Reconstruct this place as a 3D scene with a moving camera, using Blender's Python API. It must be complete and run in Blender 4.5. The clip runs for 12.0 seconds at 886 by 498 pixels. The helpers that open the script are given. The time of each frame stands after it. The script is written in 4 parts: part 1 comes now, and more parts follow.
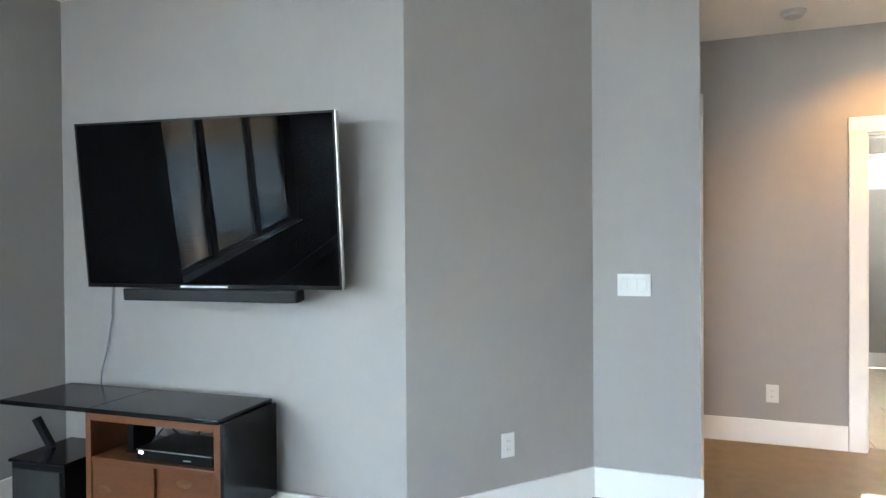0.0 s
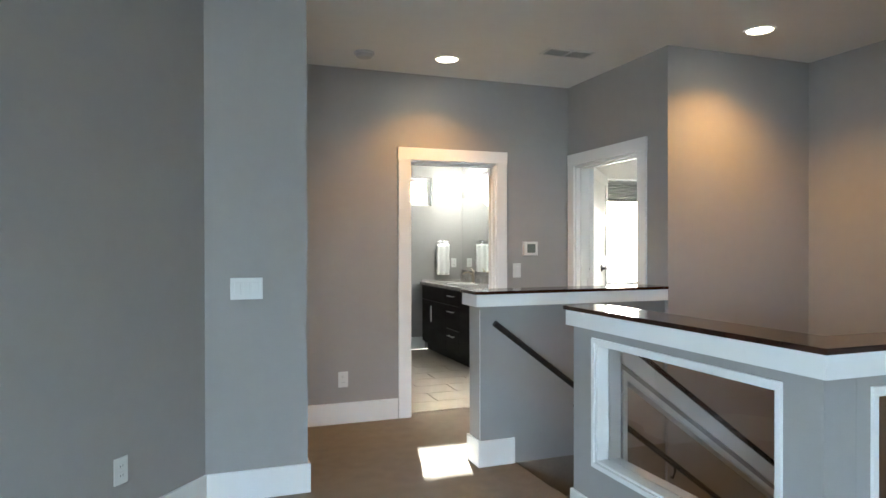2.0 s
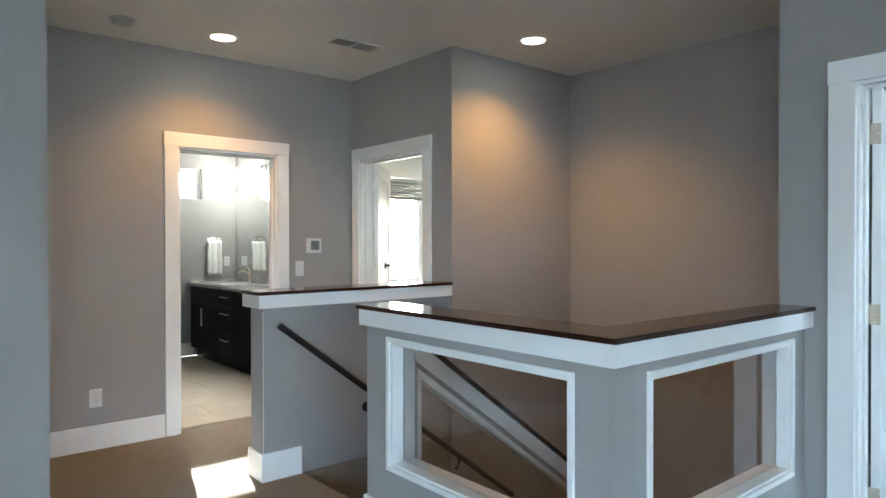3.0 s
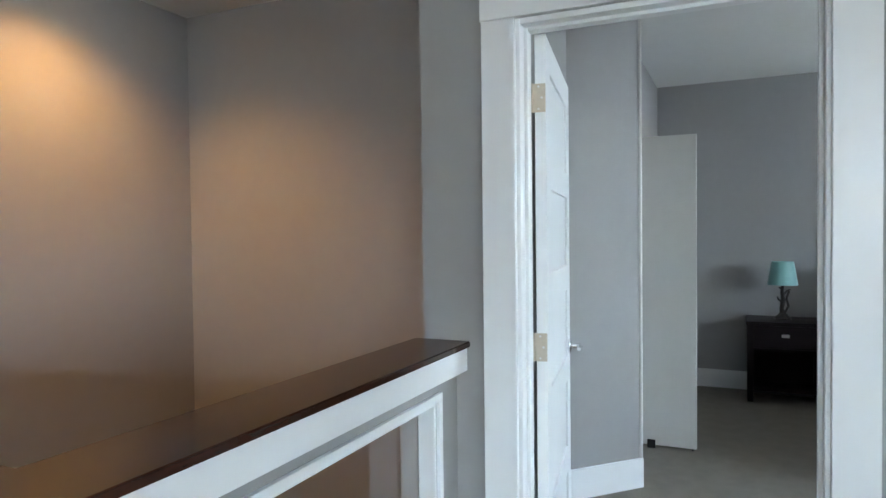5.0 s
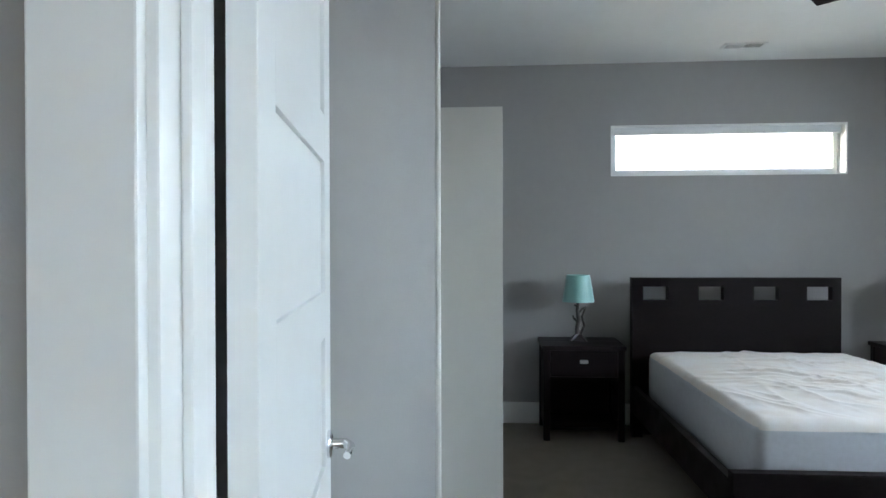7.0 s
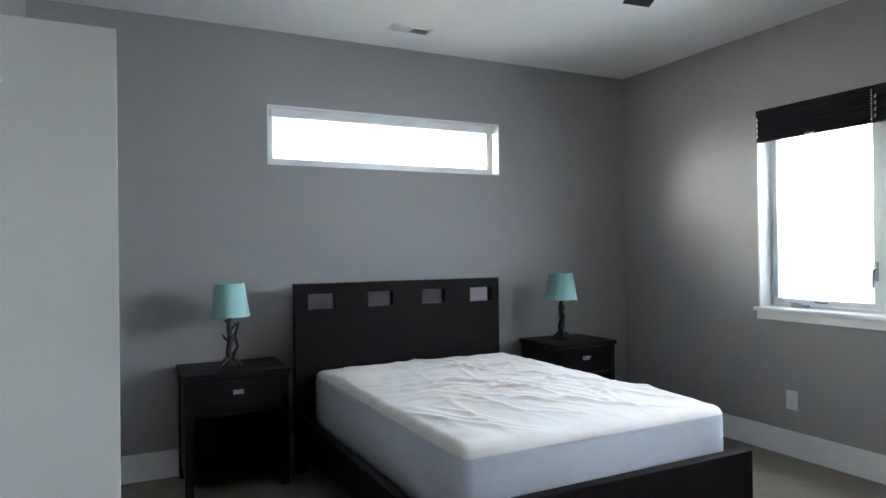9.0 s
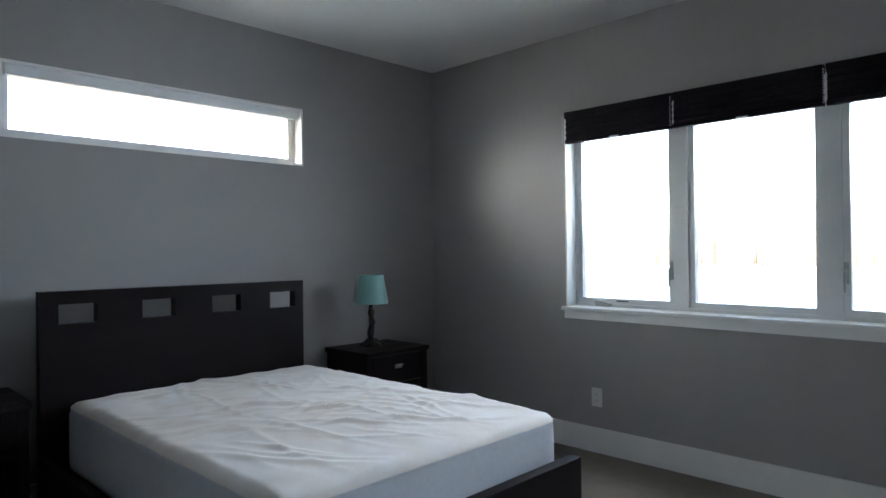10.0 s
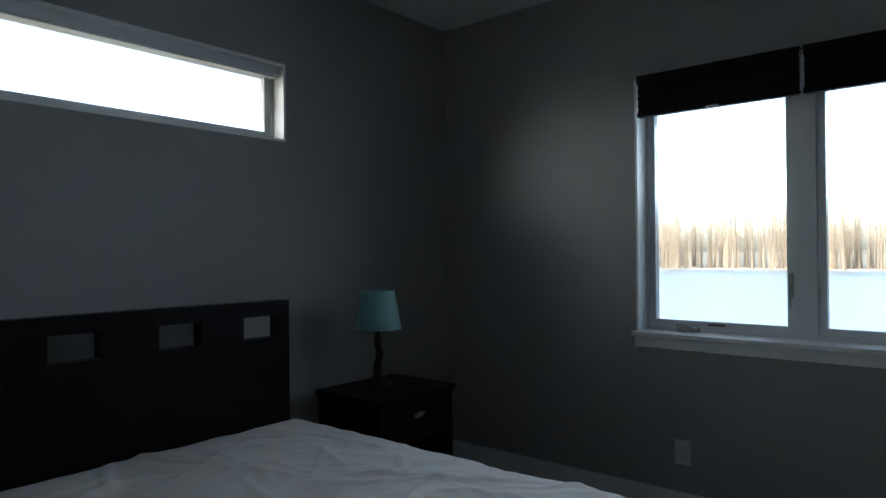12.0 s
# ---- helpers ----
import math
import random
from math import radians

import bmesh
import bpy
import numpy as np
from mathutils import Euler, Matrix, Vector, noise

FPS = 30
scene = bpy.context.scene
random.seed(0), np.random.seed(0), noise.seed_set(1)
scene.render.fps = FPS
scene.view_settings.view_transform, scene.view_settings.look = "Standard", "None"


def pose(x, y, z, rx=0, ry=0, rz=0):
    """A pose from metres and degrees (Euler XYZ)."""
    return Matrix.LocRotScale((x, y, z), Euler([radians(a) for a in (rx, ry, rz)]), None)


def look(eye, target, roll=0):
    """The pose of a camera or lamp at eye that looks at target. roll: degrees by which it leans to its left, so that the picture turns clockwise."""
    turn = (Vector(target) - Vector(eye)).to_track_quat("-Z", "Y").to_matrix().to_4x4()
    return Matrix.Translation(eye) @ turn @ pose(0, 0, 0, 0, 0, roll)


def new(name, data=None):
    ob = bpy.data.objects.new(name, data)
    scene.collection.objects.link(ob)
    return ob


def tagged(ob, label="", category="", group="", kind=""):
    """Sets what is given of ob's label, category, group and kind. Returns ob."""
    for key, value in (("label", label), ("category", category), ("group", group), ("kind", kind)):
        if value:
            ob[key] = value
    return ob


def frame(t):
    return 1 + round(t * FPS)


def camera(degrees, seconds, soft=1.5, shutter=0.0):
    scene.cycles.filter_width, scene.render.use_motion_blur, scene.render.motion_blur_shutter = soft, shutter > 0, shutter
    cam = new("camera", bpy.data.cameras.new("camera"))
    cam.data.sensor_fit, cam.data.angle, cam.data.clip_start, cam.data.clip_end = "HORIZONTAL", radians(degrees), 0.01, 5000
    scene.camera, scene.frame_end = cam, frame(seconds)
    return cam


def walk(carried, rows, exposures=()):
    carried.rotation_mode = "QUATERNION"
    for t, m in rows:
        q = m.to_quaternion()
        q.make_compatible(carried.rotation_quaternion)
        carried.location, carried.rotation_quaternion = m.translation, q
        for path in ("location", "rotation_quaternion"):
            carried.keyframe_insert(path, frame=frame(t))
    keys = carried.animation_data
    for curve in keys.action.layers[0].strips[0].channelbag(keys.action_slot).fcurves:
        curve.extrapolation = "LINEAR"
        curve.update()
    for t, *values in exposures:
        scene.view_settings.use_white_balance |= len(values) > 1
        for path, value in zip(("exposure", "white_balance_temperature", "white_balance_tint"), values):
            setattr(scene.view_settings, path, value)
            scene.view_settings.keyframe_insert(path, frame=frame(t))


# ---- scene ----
cam = camera(68.6, 12.0)
PATH = [
    (0, (0.035, 0.369, 1.351), (-0.68, 2.237, 1.329), -0.4),
    (0.5, (-0.106, 0.403, 1.368), (-0.506, 2.362, 1.338), -0.2),
    (1, (-0.273, 0.369, 1.347), (-0.305, 2.369, 1.331), -0.2),
    (1.5, (-0.388, 0.311, 1.353), (-0.031, 2.279, 1.336), -0.0),
    (2, (-0.451, 0.257, 1.347), (0.238, 2.135, 1.337), -0.1),
    (2.5, (-0.472, 0.311, 1.348), (0.518, 2.049, 1.334), -0.1),
    (3, (-0.44, 0.449, 1.342), (0.843, 1.983, 1.323), -0.1),
    (3.5, (-0.225, 0.585, 1.312), (1.232, 1.955, 1.304), -0.35),
    (3.7, (-0.135, 0.635, 1.330), (1.386, 1.930, 1.318), -0.3),
    (5.3, (1.05, 0.898, 1.39), (2.914, 1.621, 1.346), -0.5),
    (5.5, (1.179, 0.95, 1.383), (3.072, 1.595, 1.344), -0.3),
    (6, (1.487, 1.046, 1.373), (3.438, 1.487, 1.336), -0.1),
    (6.5, (1.823, 1.098, 1.37), (3.798, 1.409, 1.346), -0.8),
    (6.7, (1.948, 1.133, 1.367), (3.932, 1.382, 1.345), -0.5),
    (8.3, (2.725, 1.129, 1.285), (4.672, 0.669, 1.299), -0.5),
    (8.5, (2.777, 1.127, 1.292), (4.684, 0.525, 1.302), -0.5),
    (9, (2.943, 1.079, 1.298), (4.734, 0.19, 1.306), -0.7),
    (9.5, (3.151, 1.027, 1.283), (4.79, -0.119, 1.291), -0.7),
    (10, (3.371, 0.951, 1.284), (4.785, -0.464, 1.291), -0.6),
    (10.5, (3.579, 0.827, 1.297), (4.763, -0.785, 1.295), -0.8),
    (11, (3.862, 0.731, 1.302), (4.955, -0.944, 1.296), -0.8),
    (11.5, (4.138, 0.601, 1.313), (5.266, -1.05, 1.309), -0.6),
    (12, (4.459, 0.471, 1.314), (5.75, -1.057, 1.326), -0.5),
]
EXPOSURES = [(0.0, 5.85, 6250, 6), (1.5, 5.3, 6000, 4), (2.5, 4.95, 5850, 2), (3.5, 4.95, 5800, 2), (5.5, 5.1, 6350, 8), (6.5, 5.05, 6350, 7),
             (8.5, 5.2, 6350, 10), (9.5, 5.0, 6250, 10), (10.5, 3.75, 6100, 8), (11.0, 3.2, 5950, 4), (12.0, 2.65, 5800, 4)]
walk(cam, [(t, look(eye, target, roll)) for t, eye, target, roll in PATH], EXPOSURES)

# ---- light ----
SUN_AZ, SUN_EL = math.atan2(0.255, 1.0), radians(24.6)
world = bpy.data.worlds.new("world")
scene.world = world
world.use_nodes = True
wn = world.node_tree.nodes
sky = wn.new("ShaderNodeTexSky")
sky.sky_type = "NISHITA"
sky.sun_disc = False
sky.sun_elevation = SUN_EL
sky.sun_rotation = SUN_AZ
sky.air_density, sky.dust_density, sky.ozone_density = 1.0, 3.0, 1.0
wn["Background"].inputs[1].default_value = 0.15
world.node_tree.links.new(sky.outputs[0], wn["Background"].inputs[0])

sun_data = bpy.data.lights.new("sun", "SUN")
sun_data.energy, sun_data.angle, sun_data.color = 2.2, radians(0.6), (1.0, 0.93, 0.84)
sun_lamp = new("sun", sun_data)
SUN_DIR = Vector((math.sin(SUN_AZ) * math.cos(SUN_EL), math.cos(SUN_AZ) * math.cos(SUN_EL), math.sin(SUN_EL)))
sun_lamp.matrix_world = look(SUN_DIR * 60, (0, 0, 0))

CAN_WATTS = 1.75
CAN_COLOUR = (1.0, 0.50, 0.15)


def lamp_light(name, kind, loc, watts, colour, radius=0.05, size=0.1, spot=None, blend=0.6):
    d = bpy.data.lights.new(name, kind)
    d.energy, d.color = watts, colour
    if kind == "AREA":
        d.shape, d.size = "DISK", size
    else:
        d.shadow_soft_size = radius
    if spot:
        d.spot_size, d.spot_blend = radians(spot), blend
    o = new(name, d)
    o.location = loc
    return o


def window_daylight(name, m, width, height, watts, spread=160, colour=(0.80, 0.90, 1.0)):
    """An added area lamp that stands in for sky light at a window."""
    d = bpy.data.lights.new(name, "AREA")
    d.shape, d.size, d.size_y, d.spread = "RECTANGLE", width, height, radians(spread)
    d.energy, d.color = watts, colour
    o = new(name, d)
    o.matrix_world = m
    return o


window_daylight("daylight_lounge", look((-1.3, -5.37, 1.3), (-1.3, 0, 0.9)), 3.5, 2.0, 1.25, 130, colour=(1.0, 0.97, 0.94))
window_daylight("daylight_lounge_west", look((-3.28, -0.79, 2.03), (-1.6, -0.4, 0.7)), 2.85, 0.08, 2.3, 160, colour=(0.78, 0.88, 1.0))
window_daylight("daylight_bedroom", look((4.69, -2.842, 1.75), (4.69, 0, 1.15)), 2.18, 0.42, 1.5, 135, colour=(0.76, 0.87, 1.0))
# Added lamp outside the opening; its narrow beam throws the window wall's soft patch.
window_daylight("daylight_patch_lamp", look((7.52, -0.35, 2.06), (6.05, -2.648, 1.12)), 0.5, 0.30, 0.19, 48, colour=(0.92, 0.98, 0.96))
window_daylight("daylight_end_room", look((5.74, 8.40, 1.40), (4.6, 5.0, 1.0)), 1.30, 1.10, 1.6, 150, colour=(1.0, 0.97, 0.92))


# ---- materials ----
def material(name, base, rough=0.5, metal=0.0, grain=0.0, grain_scale=40.0, bump=0.0, bump_scale=200.0, coat=0.0,
             stretch=None, spec=0.5, second=None, sheen=0.0, random_value=0.0, detail=4.0, rough_var=0.0):
    m = bpy.data.materials.new(name)
    m.use_nodes = True
    t = m.node_tree
    n, l = t.nodes, t.links
    b = n["Principled BSDF"]
    b.inputs["Roughness"].default_value = rough
    b.inputs["Metallic"].default_value = metal
    b.inputs["Specular IOR Level"].default_value = spec
    b.inputs["Coat Weight"].default_value = coat
    b.inputs["Coat Roughness"].default_value = 0.12
    if sheen:
        b.inputs["Sheen Weight"].default_value = sheen
    b.inputs["Base Color"].default_value = (*base, 1)
    geo = n.new("ShaderNodeTexCoord")
    src = geo.outputs["Object"]
    if stretch:
        mp = n.new("ShaderNodeMapping")
        mp.inputs["Scale"].default_value = stretch
        l.new(src, mp.inputs[0])
        src = mp.outputs[0]
    if grain:
        fine, broad = n.new("ShaderNodeTexNoise"), n.new("ShaderNodeTexNoise")
        fine.inputs["Scale"].default_value, fine.inputs["Detail"].default_value = grain_scale, detail
        broad.inputs["Scale"].default_value, broad.inputs["Detail"].default_value = grain_scale * 0.06, 3.0
        l.new(src, fine.inputs["Vector"])
        l.new(src, broad.inputs["Vector"])
        add = n.new("ShaderNodeMath")
        add.operation = "ADD"
        l.new(fine.outputs[0], add.inputs[0])
        l.new(broad.outputs[0], add.inputs[1])
        ramp = n.new("ShaderNodeMapRange")
        ramp.inputs["From Min"].default_value, ramp.inputs["From Max"].default_value = 0.65, 1.35
        ramp.inputs["To Min"].default_value, ramp.inputs["To Max"].default_value = 0.0, 1.0
        l.new(add.outputs[0], ramp.inputs[0])
        mix = n.new("ShaderNodeMix")
        mix.data_type = "RGBA"
        lo = second or tuple(c * (1 - grain) for c in base)
        hi = base if second else tuple(min(1, c * (1 + grain)) for c in base)
        mix.inputs["A"].default_value, mix.inputs["B"].default_value = (*lo, 1), (*hi, 1)
        l.new(ramp.outputs[0], mix.inputs["Factor"])
        l.new(mix.outputs["Result"], b.inputs["Base Color"])
        if rough_var:
            rr = n.new("ShaderNodeMapRange")
            rr.inputs["From Min"].default_value, rr.inputs["From Max"].default_value = 0.3, 0.7
            rr.inputs["To Min"].default_value, rr.inputs["To Max"].default_value = rough - rough_var, rough + rough_var
            l.new(broad.outputs[0], rr.inputs[0])
            l.new(rr.outputs[0], b.inputs["Roughness"])
    if bump:
        bn, bb = n.new("ShaderNodeTexNoise"), n.new("ShaderNodeBump")
        bn.inputs["Scale"].default_value, bn.inputs["Detail"].default_value = bump_scale, 3.0
        l.new(src, bn.inputs["Vector"])
        bb.inputs["Strength"].default_value, bb.inputs["Distance"].default_value = bump, 0.004
        l.new(bn.outputs[0], bb.inputs["Height"])
        l.new(bb.outputs[0], b.inputs["Normal"])
    return m


def glass_material(name, tint=(1, 1, 1), rough=0.0):
    m = bpy.data.materials.new(name)
    m.use_nodes = True
    b = m.node_tree.nodes["Principled BSDF"]
    b.inputs["Base Color"].default_value = (*tint, 1)
    b.inputs["Transmission Weight"].default_value = 1.0
    b.inputs["Roughness"].default_value = rough
    b.inputs["IOR"].default_value = 1.45
    return m


def glow_material(name, colour, strength):
    m = bpy.data.materials.new(name)
    m.use_nodes = True
    b = m.node_tree.nodes["Principled BSDF"]
    b.inputs["Base Color"].default_value = (0.8, 0.8, 0.8, 1)
    b.inputs["Emission Color"].default_value = (*colour, 1)
    b.inputs["Emission Strength"].default_value = strength
    return m


PAINT = material("wall_paint", (0.325, 0.312, 0.300), 0.62, grain=0.025, grain_scale=14, bump=0.10, bump_scale=160, spec=0.35)
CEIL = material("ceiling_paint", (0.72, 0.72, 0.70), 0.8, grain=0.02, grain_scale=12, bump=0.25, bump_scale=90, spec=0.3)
TRIM = material("white_trim_paint", (0.78, 0.775, 0.76), 0.32, grain=0.02, grain_scale=10, bump=0.03, bump_scale=60)
DOORW = material("white_door_paint", (0.76, 0.76, 0.75), 0.36, grain=0.02, grain_scale=12, bump=0.03, bump_scale=80)
BIFOLD = material("cream_closet_paint", (0.58, 0.56, 0.515), 0.42, grain=0.02, grain_scale=12, bump=0.03, bump_scale=80)
CARPET = material("beige_carpet", (0.235, 0.205, 0.165), 0.95, grain=0.13, grain_scale=170, bump=1.0, bump_scale=330, spec=0.1, sheen=0.08)
TILE = material("pale_floor_tile", (0.42, 0.375, 0.31), 0.8, spec=0.2, grain=0.08, grain_scale=9, bump=0.03, bump_scale=50)
GROUT = material("grout", (0.38, 0.36, 0.33), 0.9, grain=0.1, grain_scale=80)
CAPWOOD = material("dark_cap_wood", (0.026, 0.009, 0.005), 0.13, grain=0.4, grain_scale=26, bump=0.02, bump_scale=40, stretch=(1, 6, 6), rough_var=0.04, spec=0.32)
ESPRESSO = material("espresso_wood", (0.008, 0.0045, 0.005), 0.45, grain=0.35, grain_scale=30, bump=0.04, bump_scale=60, stretch=(5, 1, 5), rough_var=0.06, spec=0.12)
TEAK = material("teak_wood", (0.10, 0.034, 0.012), 0.35, grain=0.30, grain_scale=36, bump=0.04, bump_scale=70, stretch=(1, 5, 9))
BLACKTOP = material("black_laminate", (0.005, 0.005, 0.006), 0.16, grain=0.2, grain_scale=30, rough_var=0.05, spec=0.2)
BLACKP = material("black_plastic", (0.004, 0.004, 0.0045), 0.4, spec=0.12, grain=0.2, grain_scale=60, bump=0.05, bump_scale=300)
BLACKFAB = material("black_speaker_cloth", (0.015, 0.015, 0.016), 0.85, grain=0.3, grain_scale=200, bump=0.3, bump_scale=500)
SCREEN = material("screen_glass", (0.0008, 0.0008, 0.001), 0.012, spec=0.06)
STEEL = material("brushed_steel", (0.62, 0.61, 0.59), 0.28, 1.0, grain=0.08, grain_scale=60)
CHROME = material("chrome", (0.75, 0.75, 0.76), 0.08, 1.0, grain=0.03, grain_scale=30)
NICKEL = material("satin_nickel", (0.50, 0.43, 0.34), 0.42, 0.65, grain=0.06, grain_scale=60)
IRON = material("black_iron", (0.014, 0.013, 0.013), 0.42, 0.3, grain=0.3, grain_scale=40, bump=0.06, bump_scale=120)
PULLBRASS = material("aged_brass_pull", (0.16, 0.085, 0.045), 0.4, 0.6, grain=0.15, grain_scale=60)
PLATE = material("white_plastic_plate", (0.66, 0.66, 0.645), 0.35, grain=0.015, grain_scale=20)
SLOT = material("dark_slot", (0.03, 0.03, 0.03), 0.6, grain=0.1, grain_scale=20)
LCD = material("thermostat_screen", (0.16, 0.18, 0.17), 0.2, grain=0.1, grain_scale=30)
SHEET = material("cream_mattress_cover", (0.82, 0.795, 0.775), 0.85, grain=0.06, grain_scale=9, bump=0.12, bump_scale=420, spec=0.2, sheen=0.15, second=(0.77, 0.68, 0.60))
SIDECLOTH = material("pale_grey_mattress_side", (0.60, 0.61, 0.64), 0.9, grain=0.06, grain_scale=40, bump=0.2, bump_scale=360, spec=0.2)
SATIN = material("mint_satin", (0.22, 0.43, 0.40), 0.38, grain=0.05, grain_scale=200, bump=0.04, bump_scale=300, stretch=(1, 1, 0.05), sheen=0.3)
BRANCH = material("dark_bronze_branch", (0.024, 0.018, 0.016), 0.45, 0.3, grain=0.4, grain_scale=40, bump=0.4, bump_scale=90)
SHADECLOTH = material("black_cell_shade", (0.012, 0.009, 0.012), 0.8, grain=0.2, grain_scale=60, bump=0.2, bump_scale=300, spec=0.2)
GREYSHADE = material("grey_cell_shade", (0.34, 0.36, 0.36), 0.8, grain=0.1, grain_scale=50, bump=0.1, bump_scale=200)
CORD = material("pale_cord", (0.6, 0.6, 0.58), 0.6, grain=0.05, grain_scale=50)
CABLE = material("grey_cable", (0.20, 0.22, 0.25), 0.5, grain=0.05, grain_scale=50)
VINYL = material("white_window_vinyl", (0.72, 0.73, 0.73), 0.3, grain=0.02, grain_scale=14)
HARDWARE = material("grey_window_hardware", (0.40, 0.41, 0.41), 0.35, grain=0.04, grain_scale=40)
VENTBACK = material("vent_shadow", (0.22, 0.22, 0.21), 0.8, grain=0.05, grain_scale=40)
# White plastic with the ceiling's shade put into its grey colour.
DETECTOR = material("shaded_white_plastic", (0.45, 0.46, 0.47), 0.4, grain=0.02, grain_scale=30)
STONE = material("speckled_counter_stone", (0.42, 0.40, 0.38), 0.18, grain=0.45, grain_scale=130, bump=0.01, bump_scale=60)
TOWEL = material("white_towel", (0.74, 0.74, 0.72), 0.95, grain=0.05, grain_scale=60, bump=0.6, bump_scale=420, sheen=0.3)
MIRROR = material("mirror", (0.86, 0.88, 0.87), 0.0, 1.0)
CERAMIC = material("white_ceramic", (0.75, 0.75, 0.74), 0.12, grain=0.01, grain_scale=8)
GLASS = glass_material("clear_glass")
FANWOOD = material("gloss_fan_blade", (0.05, 0.045, 0.045), 0.10, grain=0.3, grain_scale=30, stretch=(1, 6, 6))
SIDING = material("exterior_siding", (0.40, 0.40, 0.40), 0.7, grain=0.06, grain_scale=20, bump=0.1, bump_scale=60)
GRASS = material("winter_grass", (0.14, 0.12, 0.075), 0.95, grain=0.35, grain_scale=2.0, bump=0.6, bump_scale=20)
WATER = material("lake_water", (0.11, 0.13, 0.125), 0.32, grain=0.2, grain_scale=0.4, bump=0.25, bump_scale=1.2)
BARK = material("bare_winter_bark", (0.16, 0.13, 0.095), 0.9, grain=0.35, grain_scale=3.0)
TWIGS = material("bare_twigs", (0.17, 0.135, 0.095), 0.9, grain=0.35, grain_scale=3.0)
SAND = material("pale_shore", (0.42, 0.37, 0.28), 0.95, grain=0.2, grain_scale=1.0)
DECK = material("deck_boards", (0.30, 0.18, 0.11), 0.7, grain=0.25, grain_scale=20, stretch=(1, 8, 1))
BULB = glow_material("vanity_bulb_glass", (1.0, 0.93, 0.82), 1.6)
CANGLOW = glow_material("downlight_lens", (1.0, 0.80, 0.58), 0.8)


# ---- building helpers ----
def mesh_from(bm, name, mat, smooth=False):
    bmesh.ops.recalc_face_normals(bm, faces=bm.faces)
    me = bpy.data.meshes.new(name)
    bm.to_mesh(me)
    bm.free()
    me.materials.append(mat)
    if smooth:
        for p in me.polygons:
            p.use_smooth = True
        me.set_sharp_from_angle(angle=radians(38))
    return me


def part(name, bm, mat, parent, label="", smooth=False):
    ob = new(name, mesh_from(bm, name, mat, smooth))
    if parent is not None:
        ob.parent = parent
    return tagged(ob, label=label)


def thing(name, m=None, label="", category="", group="", kind=""):
    ob = new(name)
    ob.empty_display_size = 0.1
    if m is not None:
        ob.matrix_basis = m
    return tagged(ob, label, category, group, kind)


def add_box(bm, x0, x1, y0, y1, z0, z1, bevel=0.0, m=None):
    c = [bm.verts.new((x, y, z)) for x in (x0, x1) for y in (y0, y1) for z in (z0, z1)]
    quads = ((0, 1, 3, 2), (4, 6, 7, 5), (0, 4, 5, 1), (2, 3, 7, 6), (0, 2, 6, 4), (1, 5, 7, 3))
    fs = [bm.faces.new([c[i] for i in q]) for q in quads]
    if bevel:
        es = list({e for f in fs for e in f.edges})
        r = bmesh.ops.bevel(bm, geom=es, offset=bevel, segments=2, affect="EDGES", profile=0.6)
        c = list({v for f in r["faces"] for v in f.verts} | {v for v in c if v.is_valid})
    if m is not None:
        for v in c:
            v.co = m @ v.co
    return c


def boxes(*dims, bevel=0.0):
    bm = bmesh.new()
    for d in dims:
        add_box(bm, *d, bevel=bevel)
    return bm


def add_tube(bm, points, radii, sides=10, cap=True):
    rings = []
    pts = [Vector(p) for p in points]
    for i, p in enumerate(pts):
        d = (pts[min(i + 1, len(pts) - 1)] - pts[max(i - 1, 0)]).normalized()
        ref = Vector((0, 0, 1)) if abs(d.z) < 0.9 else Vector((1, 0, 0))
        u = d.cross(ref).normalized()
        w = d.cross(u)
        r = radii[i] if isinstance(radii, (list, tuple)) else radii
        rings.append([bm.verts.new(p + (u * math.cos(a) + w * math.sin(a)) * r)
                      for a in (2 * math.pi * k / sides for k in range(sides))])
    for a, b in zip(rings, rings[1:]):
        for k in range(sides):
            bm.faces.new((a[k], a[(k + 1) % sides], b[(k + 1) % sides], b[k]))
    if cap:
        bm.faces.new(rings[0])
        bm.faces.new(rings[-1])


def tube(points, radii, sides=10):
    bm = bmesh.new()
    add_tube(bm, points, radii, sides)
    return bm


def lathe(profile, sides=28, centre=(0, 0, 0), caps=True):
    """A turned body from (radius, height) pairs."""
    bm = bmesh.new()
    rings = [[bm.verts.new((centre[0] + r * math.cos(a), centre[1] + r * math.sin(a), centre[2] + z))
              for a in (2 * math.pi * k / sides for k in range(sides))] for r, z in profile]
    for a, b in zip(rings, rings[1:]):
        for k in range(sides):
            bm.faces.new((a[k], a[(k + 1) % sides], b[(k + 1) % sides], b[k]))
    if caps:
        bm.faces.new(rings[0])
        bm.faces.new(rings[-1])
    return bm


